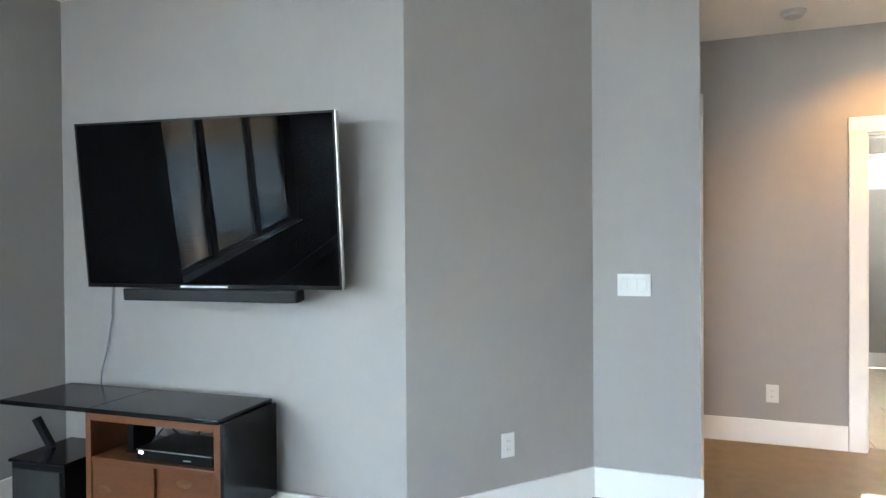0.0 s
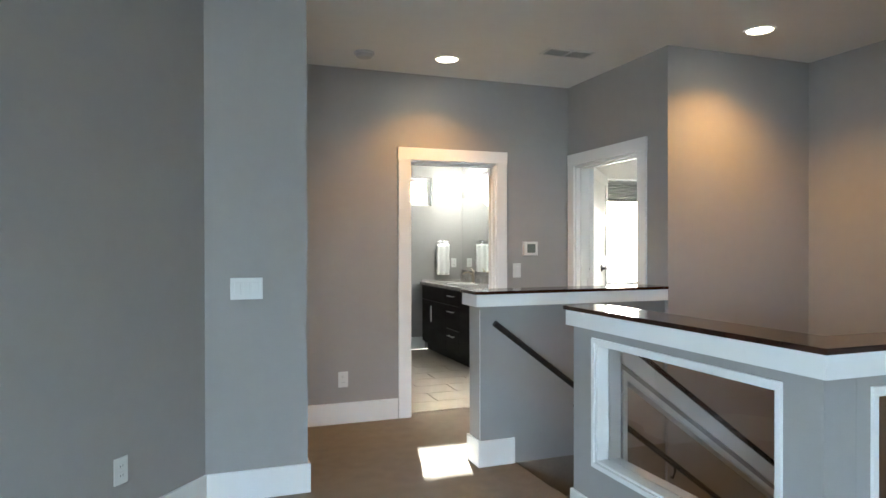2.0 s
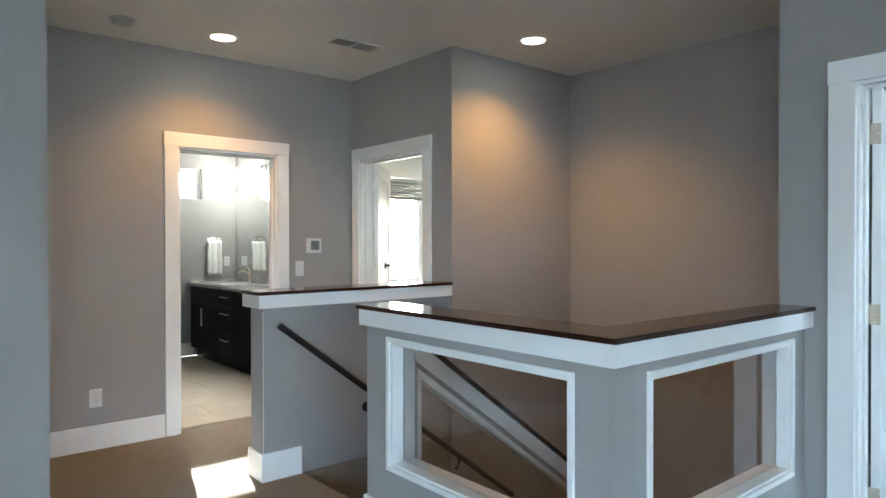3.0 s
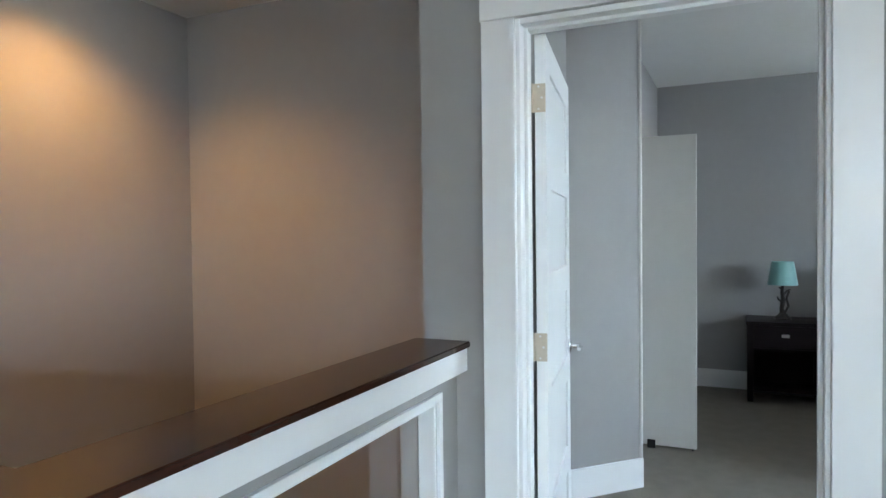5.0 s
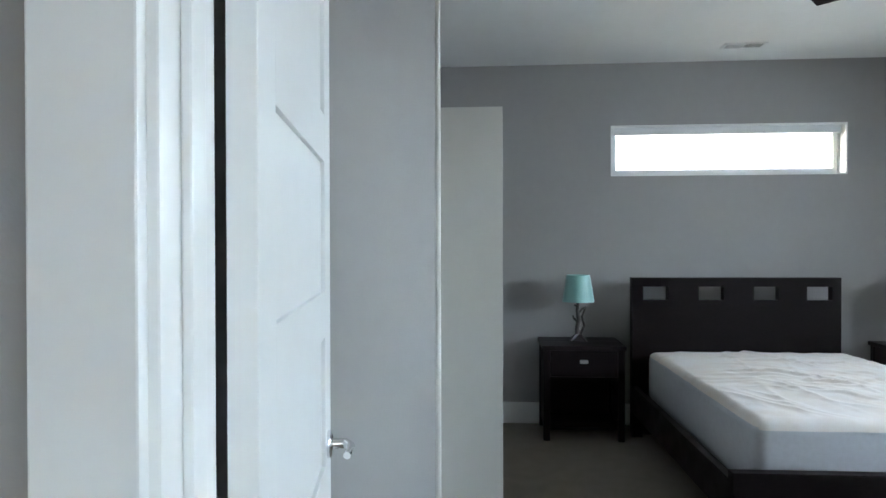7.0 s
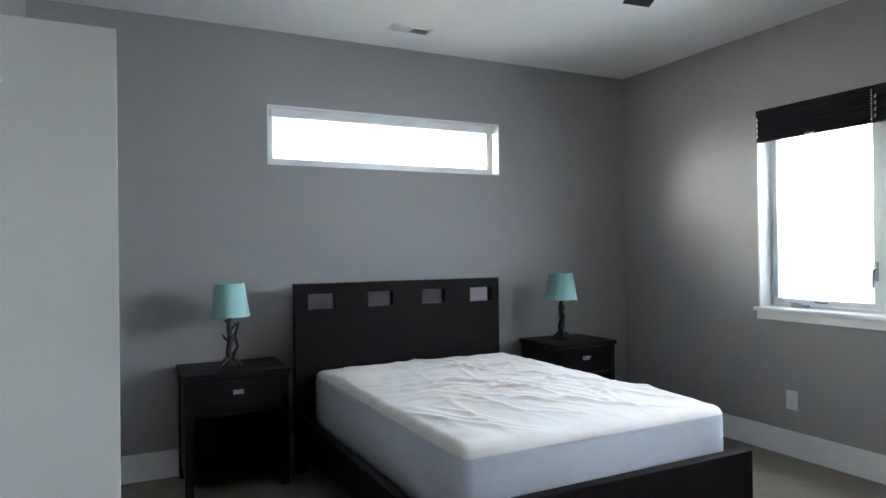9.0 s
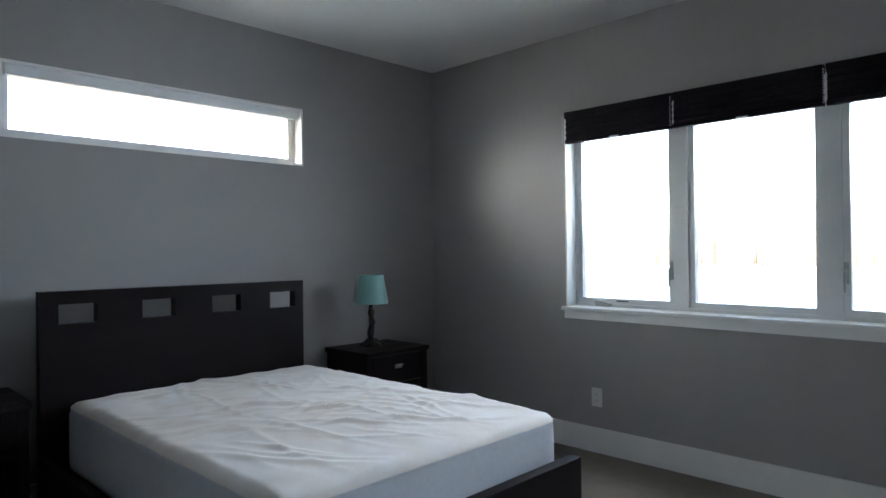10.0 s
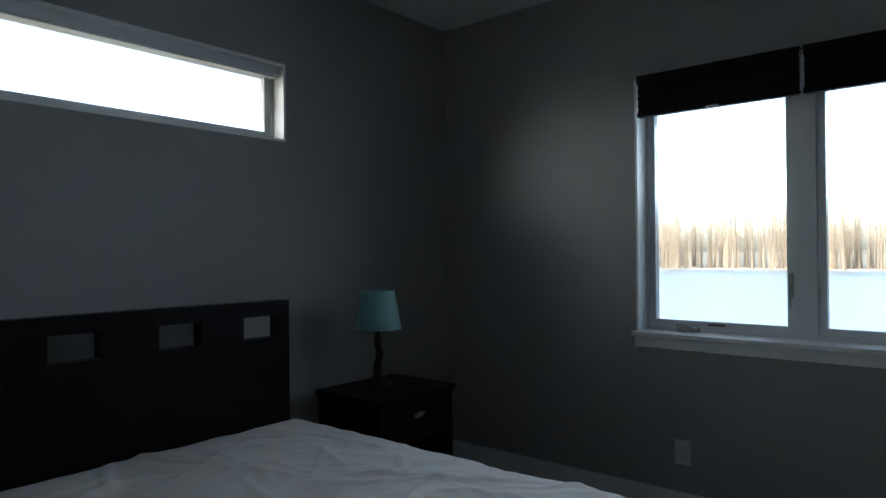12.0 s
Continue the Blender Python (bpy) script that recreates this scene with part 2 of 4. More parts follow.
def pierced(axis, t0, t1, a0, a1, z0, z1, holes=()):
    """An upright slab from t0 to t1 across its thickness, along a0..a1, with holes (a0, a1, z0, z1) through it."""
    aa = sorted({a0, a1, *(v for h in holes for v in h[:2] if a0 < v < a1)})
    zz = sorted({z0, z1, *(v for h in holes for v in h[2:] if z0 < v < z1)})

    def solid(i, k):
        if not (0 <= i < len(aa) - 1 and 0 <= k < len(zz) - 1):
            return False
        a, z = (aa[i] + aa[i + 1]) / 2, (zz[k] + zz[k + 1]) / 2
        return not any(h[0] < a < h[1] and h[2] < z < h[3] for h in holes)

    bm, made = bmesh.new(), {}

    def v(t, a, z):
        key = (t, a, z)
        if key not in made:
            made[key] = bm.verts.new((t, a, z) if axis == "x" else (a, t, z))
        return made[key]

    for i in range(len(aa) - 1):
        for k in range(len(zz) - 1):
            if not solid(i, k):
                continue
            a, b, c, d = aa[i], aa[i + 1], zz[k], zz[k + 1]
            for t in (t0, t1):
                bm.faces.new((v(t, a, c), v(t, b, c), v(t, b, d), v(t, a, d)))
            if not solid(i - 1, k):
                bm.faces.new((v(t0, a, c), v(t1, a, c), v(t1, a, d), v(t0, a, d)))
            if not solid(i + 1, k):
                bm.faces.new((v(t0, b, c), v(t1, b, c), v(t1, b, d), v(t0, b, d)))
            if not solid(i, k - 1):
                bm.faces.new((v(t0, a, c), v(t0, b, c), v(t1, b, c), v(t1, a, c)))
            if not solid(i, k + 1):
                bm.faces.new((v(t0, a, d), v(t0, b, d), v(t1, b, d), v(t1, a, d)))
    return bm


def wall(name, axis, t0, t1, a0, a1, z0=0.0, z1=2.70, holes=(), mat=None, label="warm grey painted plaster wall"):
    ob = part(name, pierced(axis, t0, t1, a0, a1, z0, z1, holes), mat or PAINT, None)
    return tagged(ob, label, "wall", kind="structure")


def prism(points, z0, z1):
    """An upright prism on a floor plan."""
    bm = bmesh.new()
    lo, hi = [bm.verts.new((x, y, z0)) for x, y in points], [bm.verts.new((x, y, z1)) for x, y in points]
    n = len(points)
    bm.faces.new(lo)
    bm.faces.new(hi)
    for i in range(n):
        bm.faces.new((lo[i], lo[(i + 1) % n], hi[(i + 1) % n], hi[i]))
    return bm


def structure(name, bm, mat, label, category, smooth=False):
    return tagged(part(name, bm, mat, None, smooth=smooth), label, category, kind="structure")


# ---- large structure ----
H = 2.70
FH = -2.90
structure("floor", boxes((-3.24, 1.36, -5.2, 5.14, -0.25, 0.0), (1.36, 2.70, -5.2, 1.765, -0.25, 0.0), (2.70, 7.07, -2.65, 1.76, -0.25, 0.0),
                         (1.36, 2.55, 3.88, 5.14, -0.25, 0.0), (1.056, 1.811, 5.14, 5.25, -0.25, 0.0), (4.4, 7.07, 1.76, 2.2, -0.25, 0.0)), CARPET, "beige cut-pile carpet over hall, lounge and bedroom", "floor")
structure("ceiling", boxes((-3.4, 7.3, -5.4, 8.5, H, H + 0.25)), CEIL, "white textured flat ceiling", "ceiling")

BX = 3.555, 5.825          # bedroom window, along x
BZ = 0.914, 2.17
HY = -1.446, 0.25        # high bedroom window, along y
HZ = 1.858, 2.236
WY = -2.28, 0.70          # lounge window bank, along y
WZ = 0.66, 2.10

wall("wall_west", "x", -3.44, -3.24, -5.4, 3.2, holes=[(*WY, *WZ)])
wall("wall_tv", "y", 3.00, 3.15, -3.24, -1.152)
structure("wall_angled", prism([(-1.152, 3.0), (-0.452, 3.85), (-0.55, 3.95), (-1.152, 3.15)], 0, H), PAINT, "angled warm grey painted wall beside the television", "wall")
wall("wall_switch", "y", 3.85, 3.97, -0.452, 0.075)
wall("wall_hall_west", "x", -0.045, 0.075, 3.97, 5.14, holes=[(4.14, 4.95, 0.0, 2.02)])
BATH = 1.056, 1.811
wall("wall_hall_north", "y", 5.14, 5.26, -1.4, 2.489, holes=[(*BATH, 0.0, 2.025)])
R2 = 4.16, 5.03
wall("wall_hall_east", "x", 2.489, 2.61, 3.856, 5.26, holes=[(*R2, 0.0, 2.025)])
wall("wall_stair_north", "y", 3.856, 3.976, 2.61, 3.767, z0=FH)
wall("wall_stair_north_low", "y", 3.886, 4.05, 1.30, 2.49, z0=FH, z1=-0.002)
wall("wall_stair_north_jamb", "y", 3.857, 3.976, 2.489, 2.61, z0=FH, z1=-0.002)
wall("wall_stair_east", "x", 3.767, 3.887, 1.645, 3.976, z0=FH)
wall("wall_stair_south", "y", 1.645, 1.765, 2.815, 3.767, z0=FH)
wall("wall_stair_south_low", "y", 1.645, 1.765, 1.30, 2.815, z0=FH, z1=-0.25)
wall("wall_stair_west_low", "x", 1.24, 1.36, 1.645, 4.05, z0=FH, z1=-0.25)
BD = 0.624, 1.452
wall("wall_lounge_east", "x", 2.70, 2.815, -5.2, 1.765, holes=[(*BD, 0.0, 2.035)])
wall("wall_lounge_south", "y", -5.4, -5.2, -3.24, 2.815, holes=[(-3.1, 0.5, 0.25, 2.35)])
structure("wall_bedroom_niche", prism([(3.887, 1.645), (4.13, 1.645), (4.47, 1.325), (4.47, 1.64), (4.20, 1.765), (3.887, 1.765)], 0, H), PAINT, "angled warm grey painted wall by the bedroom door", "wall")
# Rounded corner in a paler colour that stands in for the light it catches.
structure("pale_corner_strip", tube([(4.468, 1.331, 0.0), (4.468, 1.331, H)], 0.012, 16), BIFOLD, "rounded corner of the angled wall, paled for the light it catches", "wall corner", True)
wall("wall_closet", "y", 1.525, 1.64, 4.472, 7.07, holes=[(5.12, 6.72, 0.0, 2.03)])
wall("wall_closet_back", "y", 2.1, 2.2, 4.2, 7.2)
wall("wall_closet_side", "x", 4.32, 4.42, 1.6, 2.1)
wall("wall_bedroom_east", "x", 7.07, 7.25, -2.85, 2.1, holes=[(*HY, *HZ)])
wall("wall_bedroom_south", "y", -2.85, -2.648, 2.815, 7.07, holes=[(*BX, *BZ)])
BW = 1.74, 2.36
wall("wall_bath_north", "y", 8.33, 8.50, -1.4, 2.84, holes=[(*BW, 1.87, 2.24)])
# Takes the ceiling's white so that this backlit wall looks brightly lit.
wall("wall_room_north", "y", 8.33, 8.50, 2.84, 6.9, holes=[(5.03, 6.45, 0.75, 2.32)], mat=CEIL, label="end room wall, whitened to look brightly lit")
wall("wall_bath_west", "x", -1.4, -1.28, 5.26, 8.33)
wall("wall_bath_east", "x", 2.782, 2.89, 5.72, 8.33)
structure("wall_bath_corner", boxes((2.489, 2.60, 5.26, 5.60, 0, H), (2.489, 2.89, 5.60, 5.72, 0, H)), PAINT, "grey painted corner wall of the bathroom", "wall")
wall("wall_room_south", "y", 3.976, 4.07, 2.61, 6.9)
wall("wall_room_east", "x", 6.9, 7.02, 3.976, 8.33)
structure("floor_room", boxes((2.61, 6.9, 4.07, 8.33, -0.25, 0.0)), CARPET, "beige carpet in the bright end room", "floor")
structure("floor_bath", boxes((-1.28, 2.782, 5.25, 8.33, -0.25, -0.006)), GROUT, "pale tiled bathroom floor", "floor")
structure("floor_lower", boxes((1.0, 4.0, 1.5, 4.2, FH - 0.2, FH)), CARPET, "carpeted lower floor below the stairs", "floor")
# Unseen eaves, sized to block direct sun and shape light at the windows.
structure("sun_block_eave", boxes((7.25, 7.77, -3.6, 8.6, 2.47, 2.75), (2.7, 7.25, -3.6, -2.85, 2.62, 2.80), (-4.1, -3.44, -5.6, 3.4, 2.62, 2.8)), SIDING, "unseen deep eaves added to block sun outside the windows", "eave")


def baseboard(axis, t0, t1, a0, a1, h=0.158):
    bm = bmesh.new()
    d = (t0, t1, a0, a1, 0.0, h) if axis == "x" else (a0, a1, t0, t1, 0.0, h)
    add_box(bm, *d, bevel=0.003)
    return tagged(part("baseboard", bm, TRIM, None), "tall flat white painted baseboard", "baseboard", kind="structure")


baseboard("y", 2.985, 3.0, -3.24, -1.145)
baseboard("y", 3.835, 3.85, -0.455, 0.09)
baseboard("x", 0.075, 0.09, 3.851, 4.045)
baseboard("x", 0.075, 0.09, 5.045, 5.124)
baseboard("y", 5.125, 5.14, 0.077, 0.961)
baseboard("y", 5.125, 5.14, 1.905, 2.488)
baseboard("x", -3.24, -3.225, -5.2, 2.984)
d45 = (Vector((-0.452, 3.85, 0)) - Vector((-1.152, 3.0, 0))).normalized()
n45 = Vector((d45.y, -d45.x, 0))


def baseboard_along(p, q, n, h=0.158):
    p, q, n = Vector((*p, 0)), Vector((*q, 0)), n * 0.015
    pts = [p, q, q + n, p + n]
    return tagged(part("baseboard", prism([(v.x, v.y) for v in pts], 0.0, h), TRIM, None), "tall flat white painted baseboard", "baseboard", kind="structure")


baseboard_along((-1.152, 3.0), (-0.452, 3.85), n45)
baseboard_along((4.13, 1.645), (4.47, 1.325), Vector((-0.32, -0.34, 0)).normalized())
baseboard("y", 1.63, 1.645, 2.83, 4.13)
baseboard("y", 1.51, 1.525, 4.475, 5.10)
baseboard("x", 7.055, 7.07, -2.632, 1.525)
baseboard("y", -2.648, -2.633, 2.83, 7.054)
baseboard("x", 2.815, 2.83, -2.632, 0.51)
baseboard("x", 2.815, 2.83, 1.545, 1.629)
baseboard("x", 2.685, 2.70, -5.2, 0.512)
baseboard("x", 2.685, 2.70, 1.538, 1.64)
baseboard("y", 8.315, 8.33, -1.28, 2.25)


# ---- doors ----
def door_set(name, axis, t0, t1, a0, a1, top, label, faces=(-1, 1), width=0.095):
    """Jambs, stops and casings of a doorway; the leaf is added apart."""
    d = thing(name, None, label, "doorway", kind="structure")

    def put(nm, ta, tb, aa, ab, za, zb, bevel=0.003):
        bm = bmesh.new()
        add_box(bm, *((ta, tb, aa, ab) if axis == "x" else (aa, ab, ta, tb)), za, zb, bevel=bevel)
        part(nm, bm, TRIM, d)

    put("jamb", t0 - 0.002, t1 + 0.002, a0, a0 + 0.018, 0, top)
    put("jamb", t0 - 0.002, t1 + 0.002, a1 - 0.018, a1, 0, top)
    put("head_jamb", t0 - 0.002, t1 + 0.002, a0 + 0.018, a1 - 0.018, top - 0.018, top)
    mid = (t0 + t1) / 2
    put("door_stop", mid - 0.02, mid + 0.012, a0 + 0.018, a0 + 0.030, 0, top - 0.018)
    put("door_stop", mid - 0.02, mid + 0.012, a1 - 0.030, a1 - 0.018, 0, top - 0.018)
    put("door_stop", mid - 0.02, mid + 0.012, a0 + 0.030, a1 - 0.030, top - 0.030, top - 0.018)
    for f in faces:
        ta, tb = (t0 - 0.018, t0 - 0.001) if f < 0 else (t1 + 0.001, t1 + 0.018)
        put("casing", ta, tb, a0 - width + 0.006, a0 + 0.006, 0, top)
        put("casing", ta, tb, a1 - 0.006, a1 + width - 0.006, 0, top)
        put("head_casing", ta - 0.001, tb + 0.001, a0 - width + 0.002, a1 + width - 0.002, top, top + 0.098)
    return d


door_set("door_1", "y", 5.14, 5.26, *BATH, 2.02, "white painted doorway casing to the bathroom")
door_set("door_2", "x", 2.489, 2.61, *R2, 2.02, "white painted doorway casing to the bright end room")
door_set("door_3", "x", 2.70, 2.815, *BD, 2.03, "white painted doorway casing to the bedroom", width=0.106)
part("strike_plate", boxes((2.752, 2.78, 0.6415, 0.644, 0.88, 0.935)), NICKEL, bpy.data.objects["door_3"])
door_set("door_4", "x", -0.045, 0.075, 4.14, 4.95, 2.02, "white painted doorway casing in the hall side wall", faces=(1,))
door_set("door_5", "y", 1.527, 1.638, 5.12, 6.72, 2.03, "white painted closet opening", faces=(), width=0.07)


def panel_leaf(name, m, w, h, label, panels=5, lever=True, lever_z=0.905, metal=None, backset=0.06):
    """A door leaf hinged at its origin, along +x, 35 mm thick towards -y."""
    d = thing(name, m, label, "door")
    th, st, rl = 0.035, 0.11, 0.10
    bm = bmesh.new()
    add_box(bm, 0, st, -th, 0, 0.008, h, 0.0015)
    add_box(bm, w - st, w, -th, 0, 0.008, h, 0.0015)
    ph = (h - 0.008 - rl * (panels + 1)) / panels
    for i in range(panels + 1):
        z = 0.008 + i * (ph + rl)
        add_box(bm, st, w - st, -th, 0, z, z + rl, 0.0015)
    leaf = part("leaf_frame", bm, DOORW, d)
    for i in range(panels):
        z = 0.008 + rl + i * (ph + rl)
        part("panel", boxes((st - 0.004, w - st + 0.004, -th + 0.009, -0.009, z - 0.004, z + ph + 0.004)), DOORW, leaf)
    mt = TRIM if metal else NICKEL
    for z in (0.22, 1.025, 1.815):
        if z < h:
            hb = bmesh.new()
            add_box(hb, -0.0035, -0.0002, -0.034, 0.010, z - 0.045, z + 0.045, 0.0012)
            add_tube(hb, [(-0.004, 0.012, z - 0.046), (-0.004, 0.012, z + 0.046)], 0.0065, 10)
            hinge = part("hinge", hb, mt, d, "satin nickel hinge" if not metal else "painted hinge")
            for dz in (-0.035, 0.0, 0.035):
                part("screw", lathe([(0.0035, 0.0), (0.003, 0.0008), (0.0, 0.001)], 8, caps=False), STEEL, hinge).matrix_basis = pose(-0.0036, -0.012 - 0.01 * (dz == 0), z + dz, 0, -90, 0)
    if lever:
        for s in (-1, 1):
            y = -th if s < 0 else 0
            r = lathe([(0.0, 0.0), (0.031, 0.0), (0.031, 0.006), (0.027, 0.010), (0.012, 0.012), (0.0105, 0.045), (0.0, 0.045)], 20, caps=False)
            hd = part("handle", r, CHROME if not metal else metal, d, "chrome lever handle" if not metal else "black lever handle", smooth=True)
            hd.matrix_basis = pose(w - backset, y, lever_z, 90 if s < 0 else -90, 0, 0)
            lv = tube([(0, 0, 0.040), (-0.02, 0, 0.052), (-0.06, 0.004, 0.054), (-0.105, 0.006, 0.050)], [0.011, 0.010, 0.009, 0.008], 10)
            part("lever", lv, CHROME if not metal else metal, hd, smooth=True)
    return d


panel_leaf("bedroom_door", pose(2.828, 1.427, 0, 0, 0, 8.6), 0.80, 2.015, "open white five-panel door with nickel hinges and chrome lever")
panel_leaf("room_door", pose(2.615, 5.0, 0, 0, 0, 47.5), 0.80, 2.01, "open white panelled door with black lever", metal=IRON, lever_z=1.14, backset=0.40)
panel_leaf("bath_door", pose(1.06, 5.275, 0, 0, 0, 96), 0.735, 2.01, "white panelled bathroom door standing open")
panel_leaf("hall_door", pose(-0.03, 4.16, 0, 0, 0, 90), 0.77, 2.00, "closed white panelled door in the hall")


def bifold_leaf(name, m, label):
    d = thing(name, m, label, "closet door", "folded closet door leaves")
    part("leaf", boxes((-0.19, 0.29, 0, 0.034, 0.014, 1.995), bevel=0.002), BIFOLD, d)
    part("pivot_pin", tube([(0.265, 0.017, 0.0), (0.265, 0.017, 0.03)], 0.006, 8), IRON, d)
    return d


bifold_leaf("bifold_leaf", pose(5.170, 1.375, 0, 0, 0, -90), "cream flat closet leaf folded open")
bifold_leaf("bifold_leaf", pose(5.212, 1.378, 0, 0, 0, -88), "cream flat closet leaf folded behind its pair")
part("track", boxes((5.14, 6.70, 1.56, 1.59, 1.997, 2.009)), STEEL, bpy.data.objects["door_5"])
br = thing("floor_pivot_bracket", pose(5.143, 1.362, 0), "small black closet door pivot bracket on the carpet", "bracket")
part("bracket_plate", boxes((0, 0.02, -0.03, 0.02, 0, 0.004), (0, 0.006, -0.03, 0.02, 0, 0.055), bevel=0.001), IRON, br)


# ---- half walls round the stairs ----
CZ = 1.05


def half_wall_trim(nm, pts_trim, pts_cap, parent, up=0.0):
    part(nm + "_band", prism(pts_trim, 0.957 + up, 1.0305 + up), TRIM, parent, "white painted band")
    bm = prism(pts_cap, 1.031 + up, CZ + up)
    es = [e for e in bm.edges]
    bmesh.ops.bevel(bm, geom=es, offset=0.003, segments=2, affect="EDGES")
    part(nm + "_cap", bm, CAPWOOD, parent, "dark stained polished wood cap")


hwa = thing("half_wall", None, "grey half wall with white band and dark wood cap", "half wall", kind="structure")
part("wall_body", boxes((1.118, 2.488, 3.886, 4.05, 0.0, 0.98)), PAINT, hwa)
half_wall_trim("rail", [(1.082, 3.852), (2.487, 3.852), (2.487, 4.084), (1.082, 4.084)], [(1.072, 3.842), (2.487, 3.842), (2.487, 4.094), (1.072, 4.094)], hwa, 0.02)
part("foot_trim", boxes((1.103, 1.348, 3.871, 3.885, 0.0, 0.158), (1.103, 1.117, 3.885, 4.051, 0.0, 0.158), (1.103, 2.487, 4.051, 4.065, 0, 0.158), bevel=0.002), TRIM, hwa, "white baseboard wrapped round the wall end")
part("pale_corner_strip", boxes((1.1165, 1.119, 3.884, 3.8875, 0.158, 0.955)), TRIM, hwa)

hwb = thing("half_wall", None, "grey half wall with two glazed openings, white trim and dark wood cap", "half wall", kind="structure")
OPL = (1.814, 2.827, 0.344, 0.898)
OPR = (1.454, 2.544, 0.338, 0.898)
part("wall_body", pierced("x", 1.242, 1.372, 1.65, 3.018, 0.0, 0.96, [OPL]), PAINT, hwb)
part("wall_body", pierced("y", 1.65, 1.765, 1.373, 2.699, 0.0, 0.96, [OPR]), PAINT, hwb)
half_wall_trim("rail", [(1.206, 1.614), (2.699, 1.614), (2.699, 1.785), (1.408, 1.785), (1.408, 3.032), (1.206, 3.032)],
               [(1.194, 1.602), (2.698, 1.602), (2.698, 1.795), (1.418, 1.795), (1.418, 3.042), (1.194, 3.042)], hwb, 0.004)
part("foot_trim", boxes((1.228, 1.241, 1.636, 3.031, 0, 0.158), (1.242, 2.684, 1.636, 1.649, 0, 0.158), (1.242, 1.360, 3.019, 3.032, 0, 0.158), bevel=0.002), TRIM, hwb, "white baseboard")


def glazed(axis, t0, t1, a0, a1, z0, z1, parent):
    def put(nm, mat, ta, tb, aa, ab, za, zb, bevel=0.002, lab=""):
        bm = bmesh.new()
        add_box(bm, *((ta, tb, aa, ab) if axis == "x" else (aa, ab, ta, tb)), za, zb, bevel=bevel)
        return part(nm, bm, mat, parent, lab)
    w, p = 0.022, 0.012
    for ta, tb in ((t0 - p, t0), (t1, t1 + p)):
        put("opening_trim", TRIM, ta, tb, a0 - w, a1 + w, z1, z1 + w)
        put("opening_trim", TRIM, ta, tb, a0 - w, a1 + w, z0 - w, z0)
        put("opening_trim", TRIM, ta, tb, a0 - w, a0, z0, z1)
        put("opening_trim", TRIM, ta, tb, a1, a1 + w, z0, z1)
    put("liner", TRIM, t0, t1, a0, a1, z0, z0 + 0.012)
    put("liner", TRIM, t0, t1, a0, a1, z1 - 0.012, z1)
    put("liner", TRIM, t0, t1, a0, a0 + 0.012, z0 + 0.012, z1 - 0.012)
    put("liner", TRIM, t0, t1, a1 - 0.012, a1, z0 + 0.012, z1 - 0.012)
    m = (t0 + t1) / 2
    put("glass_pane", GLASS, m - 0.004, m + 0.004, a0 + 0.012, a1 - 0.012, z0 + 0.012, z1 - 0.012, 0.0, "clear glass pane")


glazed("x", 1.242, 1.372, *OPL, hwb)
glazed("y", 1.65, 1.765, *OPR, hwb)

# sloping half wall between the two flights
SL = 0.742
slope_z = lambda x: 0.818 - SL * (x - 1.52)


def slope_bar(y0, y1, x0, x1, up, down):
    """A bar that follows the stairs' slope between two heights off the cap's line."""
    bm = bmesh.new()
    vs = [[bm.verts.new((x, y, slope_z(x) + o)) for o in (down, up)] for x in (x0, x1) for y in (y0, y1)]
    q = [vs[0][0], vs[0][1], vs[1][1], vs[1][0]], [vs[2][0], vs[3][0], vs[3][1], vs[2][1]], [vs[0][0], vs[2][0], vs[2][1], vs[0][1]], [vs[1][0], vs[1][1], vs[3][1], vs[3][0]], [vs[0][1], vs[2][1], vs[3][1], vs[1][1]], [vs[0][0], vs[1][0], vs[3][0], vs[2][0]]
    for f in q:
        bm.faces.new(f)
    return bm


hwc = thing("sloping_half_wall", None, "sloping stair half wall with glazed opening and dark cap", "half wall", kind="structure")
SY = 2.835, 2.935
part("wall_body", slope_bar(*SY, 1.3725, 3.05, -0.09, -0.168), PAINT, hwc)
part("wall_body", slope_bar(*SY, 1.3725, 1.418, -0.168, -0.62), PAINT, hwc)
part("wall_body", slope_bar(*SY, 2.92, 3.05, -0.168, -0.62), PAINT, hwc)
part("wall_body", slope_bar(*SY, 1.3725, 3.05, -0.62, -1.25), PAINT, hwc)
part("rail_band", slope_bar(SY[0] - 0.016, SY[1] + 0.016, 1.391, 3.06, -0.028, -0.118), TRIM, hwc, "white painted band")
part("rail_cap", slope_bar(SY[0] - 0.03, SY[1] + 0.03, 1.42, 3.07, 0.0, -0.0275), CAPWOOD, hwc, "dark stained wood cap")
for y0, y1 in ((SY[0] - 0.012, SY[0]), (SY[1], SY[1] + 0.012)):
    part("opening_trim", slope_bar(y0, y1, 1.394, 2.944, -0.146, -0.172), TRIM, hwc)
    part("opening_trim", slope_bar(y0, y1, 1.394, 2.944, -0.62, -0.645), TRIM, hwc)
    part("opening_trim", slope_bar(y0, y1, 1.394, 1.418, -0.172, -0.62), TRIM, hwc)
    part("opening_trim", slope_bar(y0, y1, 2.92, 2.944, -0.172, -0.62), TRIM, hwc)
part("liner", slope_bar(*SY, 1.418, 2.92, -0.168, -0.180), TRIM, hwc)
part("liner", slope_bar(*SY, 1.418, 2.92, -0.608, -0.62), TRIM, hwc)
part("glass_pane", slope_bar(2.882, 2.888, 1.418, 2.92, -0.180, -0.608), GLASS, hwc, "clear glass pane")

